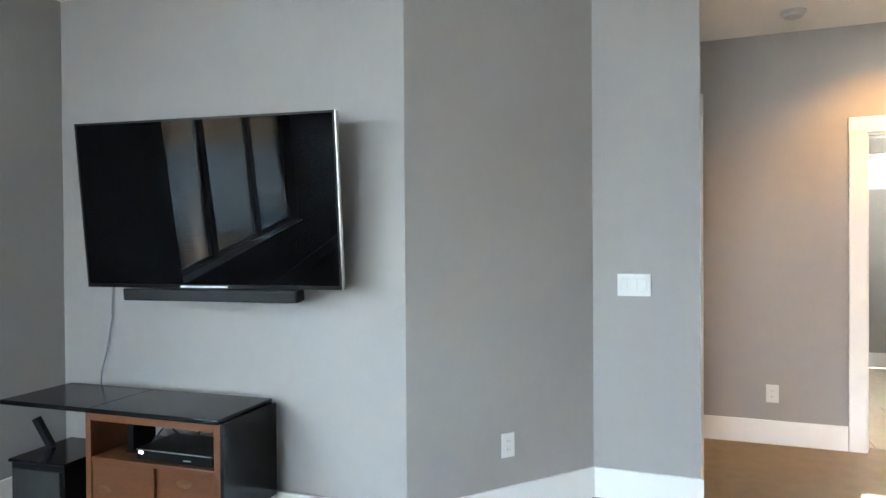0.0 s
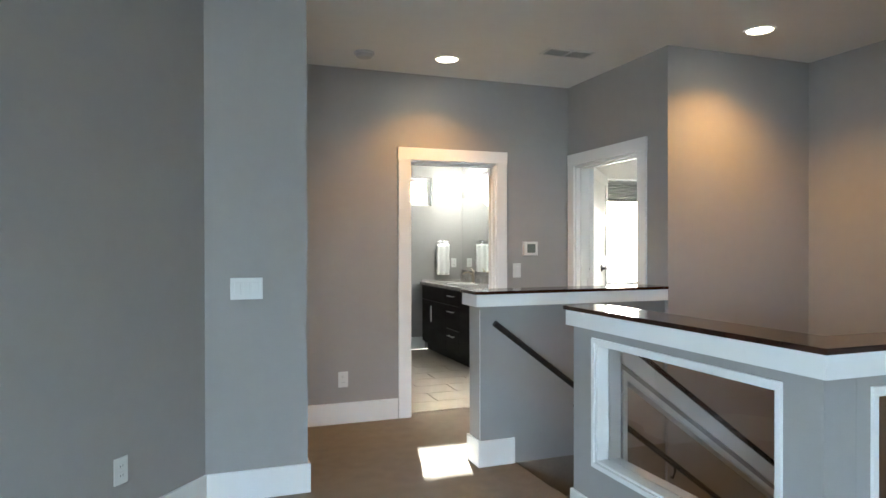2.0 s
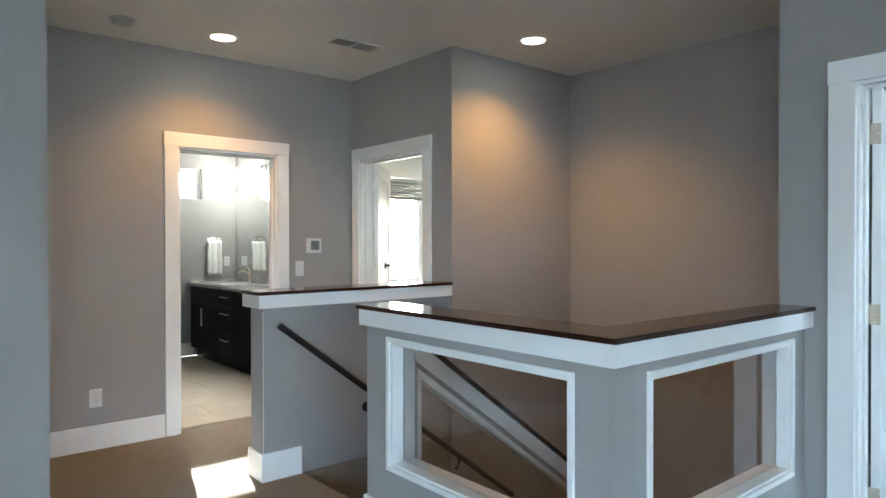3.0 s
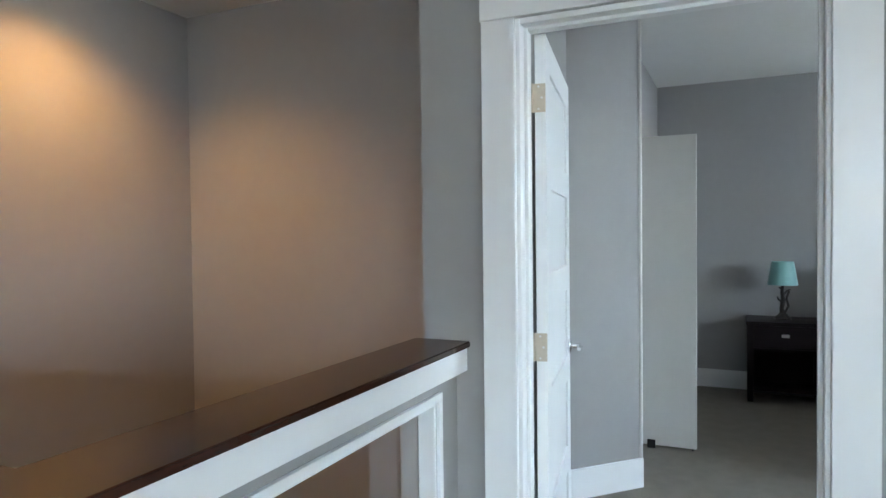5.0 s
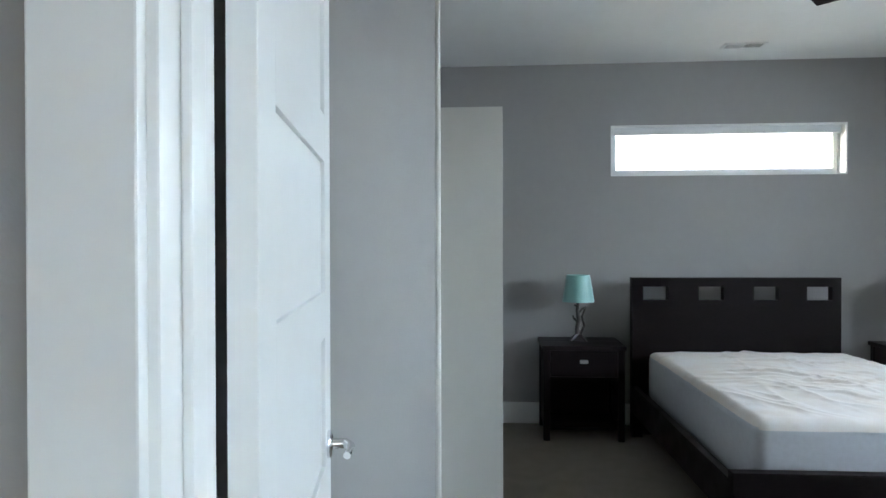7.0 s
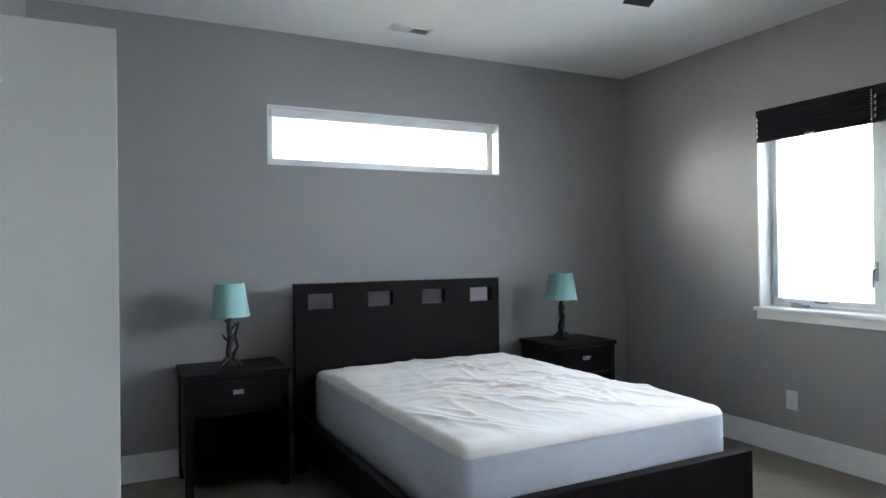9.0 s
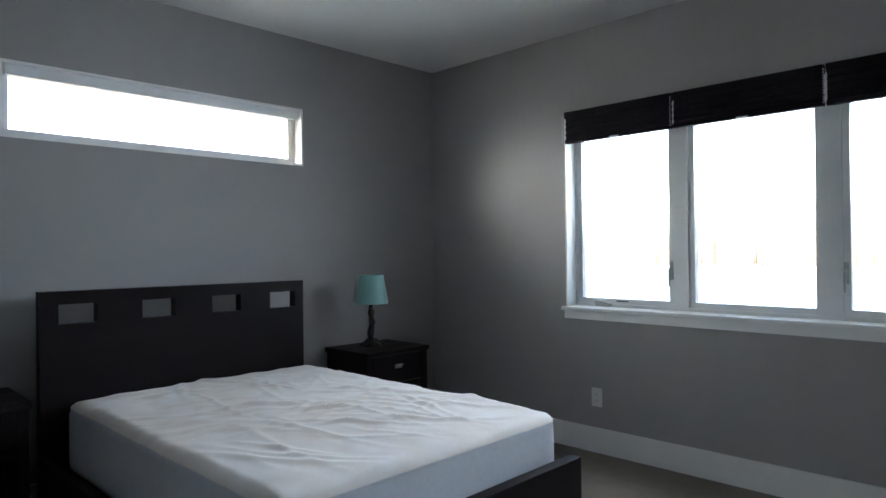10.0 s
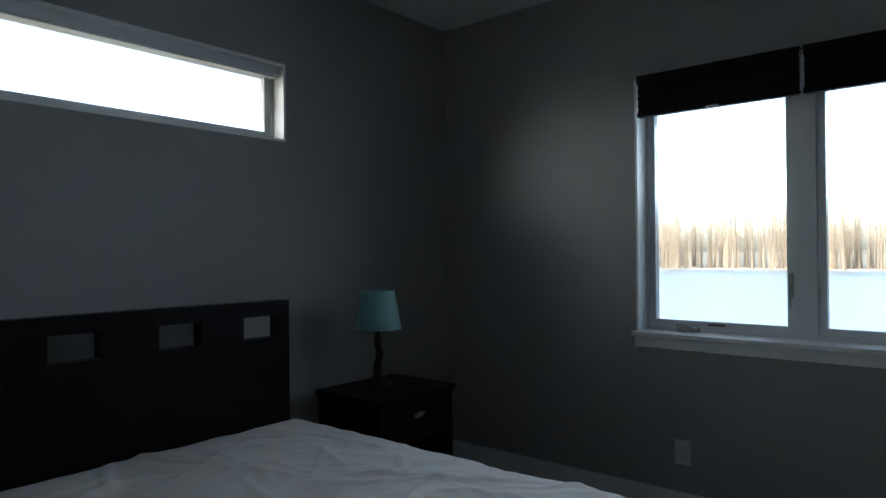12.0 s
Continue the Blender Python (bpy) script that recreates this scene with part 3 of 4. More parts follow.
# stairs: two carpeted flights and a landing
RISE, RUN, N1 = 0.1893, 0.25, 7
stairs = thing("stairs", None, "beige carpeted stairs turning at a landing", "stairs", kind="structure")
for i in range(N1):
    z = -RISE * (i + 1)
    x = 1.362 + RUN * i
    part("step", boxes((x, x + RUN + 0.02, 2.951, 3.884, z - 0.2, z), bevel=0.012), CARPET, stairs)
zl = -RISE * (N1 + 1)
part("landing", boxes((1.362 + RUN * N1, 3.766, 1.766, 3.855, zl - 0.2, zl)), CARPET, stairs)
for i in range(7):
    z = zl - RISE * (i + 1)
    x = 1.362 + RUN * N1 - RUN * i
    part("step", boxes((x - RUN - 0.02, x, 1.766, 2.82, z - 0.2, z), bevel=0.012), CARPET, stairs)

hr = thing("handrail", None, "black iron handrail on brackets along the stair wall", "handrail")
rz = lambda x: 0.880 - 0.757 * (x - 1.186)
part("rail", tube([(1.186, 3.82, rz(1.186)), (2.1, 3.82, rz(2.1)), (3.05, 3.82, rz(3.05))], 0.019, 12), IRON, hr, smooth=True)
for x in (1.80, 2.52):
    bk = bmesh.new()
    add_tube(bk, [(x, 3.884, rz(x) - 0.10), (x, 3.84, rz(x) - 0.095), (x, 3.82, rz(x) - 0.05), (x, 3.82, rz(x) - 0.012)], 0.008, 8)
    add_tube(bk, [(x, 3.885, rz(x) - 0.10), (x, 3.878, rz(x) - 0.10)], 0.03, 14)
    part("bracket", bk, IRON, hr, smooth=True)


# ---- windows ----
def casement(name, axis, t, a0, a1, z0, z1, units, label, sash=0.036, posts=None, half=0.03):
    """A window set in an opening: fixed frame, sashes and panes; t is the plane of the glass."""
    d = thing(name, None, label, "window", kind="structure")

    def put(nm, mat, ta, tb, aa, ab, za, zb, parent=d, bevel=0.002, lab=""):
        bm = bmesh.new()
        ta, tb = sorted((ta, tb))
        add_box(bm, *((ta, tb, aa, ab) if axis == "x" else (aa, ab, ta, tb)), za, zb, bevel=bevel)
        return part(nm, bm, mat, parent, lab)

    f0, f1 = t - 0.035, t + 0.035
    fw = 0.022
    put("window_frame", VINYL, f0, f1, a0, a1, z0, z0 + fw)
    put("window_frame", VINYL, f0, f1, a0, a1, z1 - fw, z1)
    put("window_frame", VINYL, f0, f1, a0, a0 + fw, z0 + fw, z1 - fw)
    put("window_frame", VINYL, f0, f1, a1 - fw, a1, z0 + fw, z1 - fw)
    edges = [a0 + fw] + list(posts or [a0 + (a1 - a0) * i / units for i in range(1, units)]) + [a1 - fw]
    for i in range(1, units):
        put("mullion", VINYL, f0 - 0.004, f1 + 0.004, edges[i] - half, edges[i] + half, z0 + fw, z1 - fw)
    for i in range(units):
        s0 = edges[i] + (half if i else 0)
        s1 = edges[i + 1] - (half if i < units - 1 else 0)
        q0, q1 = t - 0.024, t + 0.024
        za, zb = z0 + fw, z1 - fw
        put("sash", VINYL, q0, q1, s0, s1, za, za + sash)
        put("sash", VINYL, q0, q1, s0, s1, zb - sash, zb)
        put("sash", VINYL, q0, q1, s0, s0 + sash, za + sash, zb - sash)
        put("sash", VINYL, q0, q1, s1 - sash, s1, za + sash, zb - sash)
        p = put("pane", GLASS, t - 0.003, t + 0.003, s0 + sash, s1 - sash, za + sash, zb - sash, bevel=0.0, lab="clear glass pane")
        p.visible_shadow = False
    return d


w1 = casement("window_1", "y", -2.785, *BX, *BZ, 3, "white three-light casement window over the lake", sash=0.034, posts=(4.295, 5.085), half=0.045)
part("window_sill", boxes((BX[0] - 0.025, BX[1] + 0.012, -2.75, -2.606, 0.893, 0.916), bevel=0.004), TRIM, w1, "white window stool")
part("apron", boxes((BX[0] - 0.02, BX[1] + 0.004, -2.647, -2.632, 0.838, 0.893), bevel=0.002), TRIM, w1)
part("reveal", boxes((BX[0] - 0.0, BX[0] + 0.012, -2.75, -2.647, 0.917, 2.17), (BX[1] - 0.012, BX[1], -2.75, -2.647, 0.917, 2.17), (BX[0], BX[1], -2.75, -2.647, 2.158, 2.17)), TRIM, w1)
for xs, s in ((5.145, 1), (4.235, 1)):
    b = bmesh.new()
    add_box(b, xs - 0.012, xs + 0.012, -2.752, -2.744, 1.10, 1.21, 0.003)
    add_tube(b, [(xs, -2.744, 1.17), (xs, -2.722, 1.16), (xs, -2.716, 1.10), (xs, -2.718, 1.06)], [0.008, 0.008, 0.007, 0.005], 8)
    part("lock_lever", b, HARDWARE, w1, smooth=True)
for xs in (5.60, 3.80):
    b = bmesh.new()
    add_box(b, xs - 0.055, xs + 0.055, -2.758, -2.722, 0.918, 0.941, 0.006)
    add_tube(b, [(xs - 0.04, -2.722, 0.934), (xs - 0.02, -2.704, 0.947), (xs + 0.045, -2.702, 0.950)], [0.007, 0.007, 0.006], 8)
    part("crank", b, HARDWARE, w1, smooth=True)
    part("screen_clip", boxes((xs - 0.17, xs - 0.09, -2.75, -2.744, 0.952, 0.960)), SLOT, w1)

w2 = casement("window_2", "x", 7.19, *HY, *HZ, 1, "wide low window set high above the bed", sash=0.034)
part("reveal", boxes((7.071, 7.152, HY[0], HY[1], HZ[0], HZ[0] + 0.012), (7.071, 7.152, HY[0], HY[1], HZ[1] - 0.012, HZ[1]), (7.071, 7.152, HY[0], HY[0] + 0.012, HZ[0] + 0.012, HZ[1] - 0.012), (7.071, 7.152, HY[1] - 0.012, HY[1], HZ[0] + 0.012, HZ[1] - 0.012)), TRIM, w2)
casement("window_3", "y", 8.43, *BW, 1.87, 2.24, 1, "wide high bathroom window", sash=0.030)
w4 = casement("window_4", "y", 8.43, 5.03, 6.45, 0.75, 2.32, 2, "bright window of the end room")
w5 = casement("window_5", "x", -3.37, *WY, *WZ, 3, "white three-light casement window in the lounge", sash=0.034, posts=(-1.21, -0.13), half=0.05)
part("window_sill", boxes((-3.335, -3.20, WY[0] - 0.025, WY[1] + 0.025, WZ[0] - 0.021, WZ[0] + 0.002), bevel=0.004), TRIM, w5, "white window stool")
# Unseen window, made wide to bring more daylight into the lounge.
casement("window_6", "y", -5.32, -3.1, 0.5, 0.25, 2.35, 4, "unseen lounge window behind the walk, widened for light")


def cell_shade(name, axis, t, a0, a1, z0, z1, mat, label, group="", rows=4, side=1):
    d = thing(name, None, label, "window shade", group)

    def flat(nm, m, ta, tb, aa, ab, za, zb, bevel=0.002):
        bm = bmesh.new()
        ta, tb = sorted((ta, tb))
        add_box(bm, *((ta, tb, aa, ab) if axis == "x" else (aa, ab, ta, tb)), za, zb, bevel=bevel)
        part(nm, bm, m, d)

    flat("head_rail", mat, t, t + side * 0.045, a0, a1, z1 - 0.04, z1)
    flat("bottom_rail", mat, t + side * 0.004, t + side * 0.040, a0, a1, z0, z0 + 0.022)
    bm = bmesh.new()
    n = rows * 2
    prof = [(0.006 if i % 2 else 0.020, z0 + 0.022 + (z1 - 0.062 - z0) * i / n) for i in range(n + 1)]
    ring = [(t + side * (0.022 + o), z) for o, z in prof] + [(t + side * (0.022 - o), z) for o, z in reversed(prof)]
    ends = []
    for a in (a0 + 0.004, a1 - 0.004):
        ends.append([bm.verts.new((tt, a, z) if axis == "x" else (a, tt, z)) for tt, z in ring])
    m = len(ring)
    for i in range(m):
        bm.faces.new((ends[0][i], ends[0][(i + 1) % m], ends[1][(i + 1) % m], ends[1][i]))
    bm.faces.new(ends[0])
    bm.faces.new(ends[1])
    part("pleats", bm, mat, d)
    mid = (a0 + a1) / 2
    flat("pull", CORD, t + side * 0.041, t + side * 0.046, mid - 0.03, mid + 0.03, z0 + 0.002, z0 + 0.008, 0.0)
    return d


SHX = (5.80, 5.066, 4.285, 3.55)
for b, a in zip(SHX, SHX[1:]):
    cell_shade("cell_shade", "y", -2.645, a + 0.006, b - 0.006, 1.975, 2.178, SHADECLOTH, "black pleated window shade drawn nearly up", "bedroom window shades")
for k, xc in enumerate(SHX[:3]):
    ch = thing("bead_chain", None, "pale bead chain hanging beside a shade", "shade chain", "shade chains")
    bm = bmesh.new()
    for i in range(12):
        bmesh.ops.create_icosphere(bm, subdivisions=1, radius=0.0045, matrix=Matrix.Translation((xc + 0.002, -2.592, 1.99 + i * 0.0145)))
    part("beads", bm, CORD, ch, smooth=True)
cell_shade("cell_shade", "x", 7.10, HY[0] + 0.03, HY[1] - 0.03, 2.17, 2.222, VINYL, "white pleated shade gathered at the high window", side=1, rows=2)
cell_shade("cell_shade", "y", 8.37, 5.05, 6.43, 1.99, 2.30, GREYSHADE, "grey pleated shade half drawn in the end room", side=-1, rows=7)


# ---- lounge ----
# television on a swing arm, its top leaning forward
ax_x = (Vector((-1.373, 2.825, 1.148)) - Vector((-2.650, 2.655, 1.148))).normalized()
ax_z = (Vector((-1.360, 2.749, 1.907)) - Vector((-1.373, 2.825, 1.148))).normalized()
ax_y = ax_z.cross(ax_x).normalized()
tv_m = Matrix.Translation((-2.650, 2.655, 1.148)) @ Matrix((ax_x, ax_y, ax_z)).transposed().to_4x4()
TW, TH = 1.29, 0.765
tv = thing("television", tv_m, "large black flat television with thin silver edge on a wall arm", "television")
part("housing", boxes((0.004, TW - 0.004, 0.012, 0.04, 0.004, TH - 0.004), (0.15, TW - 0.15, 0.04, 0.07, 0.10, 0.55), bevel=0.004), BLACKP, tv)
part("screen", boxes((0.010, TW - 0.010, 0.001, 0.013, 0.018, TH - 0.010)), SCREEN, tv, "glossy black screen")
part("bezel", boxes((0, TW, 0.0, 0.02, 0, 0.018), (0, TW, 0.0, 0.02, TH - 0.010, TH), (0, 0.010, 0, 0.02, 0.018, TH - 0.010), (TW - 0.010, TW, 0, 0.02, 0.018, TH - 0.010), bevel=0.001), BLACKP, tv)
part("edge_band", boxes((TW, TW + 0.003, 0.002, 0.030, 0, TH)), STEEL, tv, "silver edge")
part("edge_band", boxes((-0.003, 0, 0.002, 0.030, 0, TH)), BLACKP, tv, "dark edge")
part("maker_badge", boxes((0.50, 0.74, -0.002, 0.0, 0.003, 0.012)), STEEL, tv)
arm = thing("wall_arm", None, "black steel swing arm holding the television", "bracket")
part("wall_plate", boxes((-2.2, -1.85, 2.975, 2.999, 1.35, 1.75), bevel=0.002), IRON, arm)
part("arm_bar", tube([(-2.02, 2.98, 1.52), (-1.9, 2.88, 1.52), (-2.02, 2.80, 1.52)], 0.02, 8), IRON, arm)

sb = thing("soundbar", tv_m, "slim black soundbar fixed under the television", "soundbar")
part("body", boxes((0.19, 1.08, -0.004, 0.07, -0.062, -0.006), bevel=0.008), BLACKP, sb)
part("grille", boxes((0.20, 1.07, -0.010, -0.003, -0.056, -0.012), bevel=0.002), BLACKFAB, sb)

cord = thing("power_cord", None, "pale grey cable hanging down the wall", "cable")
part("cable", tube([(-2.86, 2.985, 1.20), (-2.87, 2.982, 0.95), (-2.90, 2.98, 0.80), (-2.94, 2.975, 0.66), (-2.95, 2.97, 0.50), (-2.90, 2.96, 0.32)], 0.0045, 8), CABLE, cord, smooth=True)

# drop-leaf media cabinet
st_m = Matrix.Translation((-3.02, 2.475, 0)) @ pose(0, 0, 0, 0, 0, 2.6)
st = thing("media_cabinet", st_m, "teak drop-leaf cabinet with glossy black top, one leaf raised", "cabinet")
part("top", boxes((0.54, 1.228, 0, 0.40, 0.598, 0.62), bevel=0.004), BLACKTOP, st, "glossy black laminate top")
part("leaf", boxes((0.0, 0.5395, 0, 0.40, 0.598, 0.62), bevel=0.004), BLACKTOP, st, "raised black leaf")
part("drop_leaf", boxes((1.232, 1.25, 0.005, 0.40, 0.17, 0.602), bevel=0.004), BLACKTOP, st, "black leaf hanging down")
bl = 0.50
part("side", boxes((bl, bl + 0.03, 0.02, 0.38, 0.14, 0.597), bevel=0.003), TEAK, st)
part("side", boxes((1.19, 1.222, 0.02, 0.38, 0.14, 0.597), bevel=0.003), TEAK, st)
part("front_rail", boxes((bl + 0.03, 1.19, 0.02, 0.05, 0.560, 0.597), bevel=0.003), TEAK, st)
part("shelf", boxes((bl + 0.03, 1.19, 0.025, 0.38, 0.375, 0.395), bevel=0.003), TEAK, st)
part("bottom", boxes((bl + 0.03, 1.19, 0.025, 0.38, 0.14, 0.16), bevel=0.003), TEAK, st)
for x0, y in ((bl + 0.03, 0.030), (0.85, 0.046)):
    dr = part("sliding_door", boxes((x0, x0 + 0.34, y, y + 0.013, 0.162, 0.374), bevel=0.002), TEAK, st)
    px = x0 + (0.07 if x0 < 0.7 else 0.17)
    part("finger_pull", lathe([(0.0, 0.0), (0.026, 0.0), (0.034, 0.002), (0.036, 0.004), (0.030, 0.004), (0.0, 0.0015)], 20, caps=False), PULLBRASS, dr).matrix_basis = pose(px, y - 0.0005, 0.318 if x0 > 0.7 else 0.255, 90, 0, 0) @ Matrix.Diagonal((1.1, 0.55, 1, 1))
for x in (bl + 0.03, 1.19):
    for y in (0.05, 0.35):
        part("leg", tube([(x, y, 0.14), (x, y, 0.0)], [0.018, 0.012], 10), TEAK, st)
part("leaf_support", boxes((0.30, 0.50, 0.18, 0.21, 0.565, 0.597), bevel=0.003), TEAK, st)

dv = thing("disc_player", st_m @ pose(0.76, 0.05, 0.395), "slim black disc player with silver line on the shelf", "media player")
part("case", boxes((0, 0.40, 0, 0.24, 0.004, 0.052), bevel=0.003), BLACKP, dv)
part("silver_line", boxes((0.0, 0.40, -0.0015, 0.002, 0.046, 0.050)), STEEL, dv)
part("display", boxes((0.012, 0.035, -0.0015, 0.001, 0.030, 0.040)), glow_material("standby_light", (0.8, 0.9, 1.0), 0.2), dv)
part("button_row", boxes((0.25, 0.29, -0.0015, 0.001, 0.018, 0.022)), STEEL, dv)
bx = thing("cable_box", st_m @ pose(0.64, 0.12, 0.395), "small upright black router on the shelf", "router")
part("case", boxes((0, 0.035, 0, 0.14, 0.0, 0.15), bevel=0.004), BLACKP, bx)
part("foot", boxes((-0.012, 0.047, 0.0, 0.14, 0.0, 0.008), bevel=0.002), BLACKP, bx)
cb = thing("loose_cables", st_m @ pose(0.69, 0.2, 0.395), "tangle of black cables behind the player", "cable")
part("cable", tube([(0, 0, 0.005), (0.03, 0.04, 0.07), (0.06, 0.05, 0.11), (0.10, 0.08, 0.05), (0.12, 0.12, 0.01)], 0.005, 8), BLACKP, cb, smooth=True)
part("cable", tube([(0.20, 0.10, 0.057), (0.24, 0.06, 0.085), (0.28, 0.05, 0.10), (0.30, 0.10, 0.06)], 0.006, 8), BLACKP, cb, smooth=True)

sw = thing("subwoofer", pose(-2.985, 2.52, 0, 0, 0, 4), "black box subwoofer on the carpet beside the cabinet", "speaker")
part("case", boxes((-0.02, 0.30, 0, 0.34, 0.012, 0.315), bevel=0.006), BLACKP, sw)
part("lid", boxes((-0.03, 0.31, -0.01, 0.35, 0.316, 0.332), bevel=0.004), BLACKTOP, sw)
part("grille", boxes((0.0, 0.28, -0.008, 0.0, 0.04, 0.29), bevel=0.002), BLACKFAB, sw)
rm = thing("remote_stick", pose(-2.965, 2.70, 0.332, 0, -28, 20), "black stick leaning on the speaker", "remote")
part("stick", boxes((-0.015, 0.015, -0.02, 0.02, 0.0, 0.17), bevel=0.006), BLACKP, rm)


# ---- wall plates, ceiling fittings ----
def plate(name, m, w, h, label, category, kind):
    """A wall plate facing -y at its origin."""
    d = thing(name, m, label, category, "wall plates")
    part("cover", boxes((-w / 2, w / 2, -0.006, 0, -h / 2, h / 2), bevel=0.002), PLATE, d)
    if kind == "outlet":
        for s in (-1, 1):
            o = part("socket", boxes((-0.017, 0.017, -0.008, -0.006, s * 0.020 - 0.014, s * 0.020 + 0.014), bevel=0.001), PLATE, d)
            part("slot", boxes((-0.008, -0.006, -0.0086, -0.008, s * 0.020 - 0.005, s * 0.020 + 0.005), (0.006, 0.008, -0.0086, -0.008, s * 0.020 - 0.005, s * 0.020 + 0.005)), SLOT, o)
    else:
        n = kind
        for i in range(n):
            x = (i - (n - 1) / 2) * 0.046
            part("rocker", boxes((x - 0.016, x + 0.016, -0.009, -0.006, -0.033, 0.033), bevel=0.002), PLATE, d)
    return d


ang = math.degrees(math.atan2(d45.y, d45.x))
plate("outlet_plate", Matrix.Translation(Vector((-0.803, 3.418, 0.362)) + n45 * 0.0005) @ pose(0, 0, 0, 0, 0, ang), 0.075, 0.118, "white power outlet low on the angled wall", "outlet", "outlet")
plate("outlet_plate", pose(0.531, 5.1395, 0.334), 0.075, 0.118, "white power outlet low on the hall wall", "outlet", "outlet")
plate("outlet_plate", pose(5.599, -2.6475, 0.349, 0, 0, 180), 0.075, 0.118, "white power outlet under the bedroom window", "outlet", "outlet")
plate("switch_plate", pose(-0.243, 3.8495, 1.122), 0.165, 0.115, "white three-gang light switch plate", "light switch", 3)
plate("switch_plate", pose(1.995, 5.1395, 1.14), 0.072, 0.118, "white single light switch beside the bathroom door", "light switch", 1)
plate("outlet_plate", pose(2.662, 8.3295, 1.12), 0.072, 0.118, "white outlet above the bathroom counter", "outlet", "outlet")

th = thing("thermostat", pose(2.116, 5.1395, 1.322), "white square thermostat with grey display", "thermostat")
part("case", boxes((-0.065, 0.065, -0.025, 0, -0.058, 0.058), bevel=0.005), PLATE, th)
part("display", boxes((-0.032, 0.042, -0.027, -0.024, -0.035, 0.038)), LCD, th)


def downlight(x, y, watts, on=True):
    d = thing("ceiling_downlight", pose(x, y, 2.70), "round recessed ceiling downlight, lit warm", "downlight", "recessed downlights")
    part("trim_ring", lathe([(0.095, -0.001), (0.094, -0.006), (0.080, -0.007), (0.076, -0.002), (0.076, -0.0005)], 32, caps=False), PLATE, d, smooth=True)
    part("lens", lathe([(0.0, -0.003), (0.076, -0.003), (0.076, -0.0015), (0.0, -0.0015)], 32, caps=False), CANGLOW, d, "glowing warm lens")
    lp = lamp_light("downlight_lamp", "SPOT", (x, y, 2.685), watts, CAN_COLOUR, radius=0.06, spot=132, blend=0.8)
    return d


downlight(1.203, 4.672, CAN_WATTS * 1.35)
downlight(2.830, 3.410, CAN_WATTS * 2.0)

sm = thing("smoke_detector", pose(0.601, 4.718, 2.70), "round white smoke detector on the ceiling", "smoke detector")
part("base", lathe([(0.0, 0.0), (0.072, 0.0), (0.072, -0.010), (0.066, -0.013), (0.0, -0.013)], 28, caps=False), DETECTOR, sm, smooth=True)
part("cover", lathe([(0.060, -0.013), (0.060, -0.022), (0.052, -0.034), (0.025, -0.038), (0.0, -0.038)], 28, caps=False), DETECTOR, sm, smooth=True)


def ceiling_vent(m, w, h, n, label, split=1):
    d = thing("ceiling_vent", m, label, "air vent")
    part("frame", boxes((-w / 2, w / 2, -h / 2, -h / 2 + 0.02, -0.006, -0.0005), (-w / 2, w / 2, h / 2 - 0.02, h / 2, -0.006, -0.0005), (-w / 2, -w / 2 + 0.02, -h / 2 + 0.02, h / 2 - 0.02, -0.006, -0.0005), (w / 2 - 0.02, w / 2, -h / 2 + 0.02, h / 2 - 0.02, -0.006, -0.0005), (-0.008, 0.008, -h / 2 + 0.02, h / 2 - 0.02, -0.006, -0.0005), bevel=0.001), PLATE, d)
    part("backing", boxes((-w / 2 + 0.01, w / 2 - 0.01, -h / 2 + 0.01, h / 2 - 0.01, -0.0012, -0.0004)), SLOT if split == 2 else VENTBACK, d)
    for i in range(n):
        y = -h / 2 + 0.02 + (h - 0.04) * (i + 0.5) / n
        for a, b in ((-w / 2 + 0.021, -0.009), (0.009, w / 2 - 0.021)):
            bm = bmesh.new()
            tilt = 38 if split == 1 else (84 if a > 0 else -30)
            add_box(bm, a, b, -0.006, 0.006, -0.0007, 0.0007, m=pose(0, y, -0.006, tilt, 0, 0))
            part("slat", bm, PLATE, d)
    return d


ceiling_vent(pose(1.95, 4.25, 2.70), 0.37, 0.165, 6, "white louvred ceiling vent in the hall")
ceiling_vent(pose(6.69, -0.57, 2.70, 0, 0, 90), 0.28, 0.12, 4, "white louvred ceiling vent above the bed", split=2)

# ceiling fan in the bedroom
fan = thing("ceiling_fan", pose(4.62, -0.74, 2.70), "dark glossy ceiling fan with five blades at rest", "ceiling fan")
part("canopy", lathe([(0.0, 0.0), (0.065, 0.0), (0.06, -0.03), (0.02, -0.05), (0.0, -0.05)], 24, caps=False), STEEL, fan, smooth=True)
part("rod", tube([(0, 0, -0.04), (0, 0, -0.17)], 0.012, 12), STEEL, fan)
part("motor", lathe([(0.0, -0.16), (0.06, -0.165), (0.11, -0.19), (0.12, -0.23), (0.10, -0.28), (0.05, -0.31), (0.0, -0.315)], 28, caps=False), STEEL, fan, smooth=True)
for k in range(5):
    a = 44 + 72 * k
    bm = bmesh.new()
    add_box(bm, 0.17, 0.68, -0.062, 0.062, -0.004, 0.004, bevel=0.003)
    bl_ = part("blade", bm, FANWOOD, fan, "glossy dark blade")
    bl_.matrix_basis = pose(0, 0, -0.275, 0, 0, a) @ pose(0, 0, 0, 10, 0, 0)
    part("blade_iron", boxes((0.09, 0.21, -0.02, 0.02, 0.004, 0.009), bevel=0.002), STEEL, bl_)


# ---- bathroom ----
van = thing("vanity", pose(2.218, 6.62, 0), "dark espresso vanity with drawers, door and bar pulls", "vanity")
VL = 1.705
part("carcass", boxes((0.018, 0.56, 0.0, VL, 0.10, 0.845)), ESPRESSO, van)
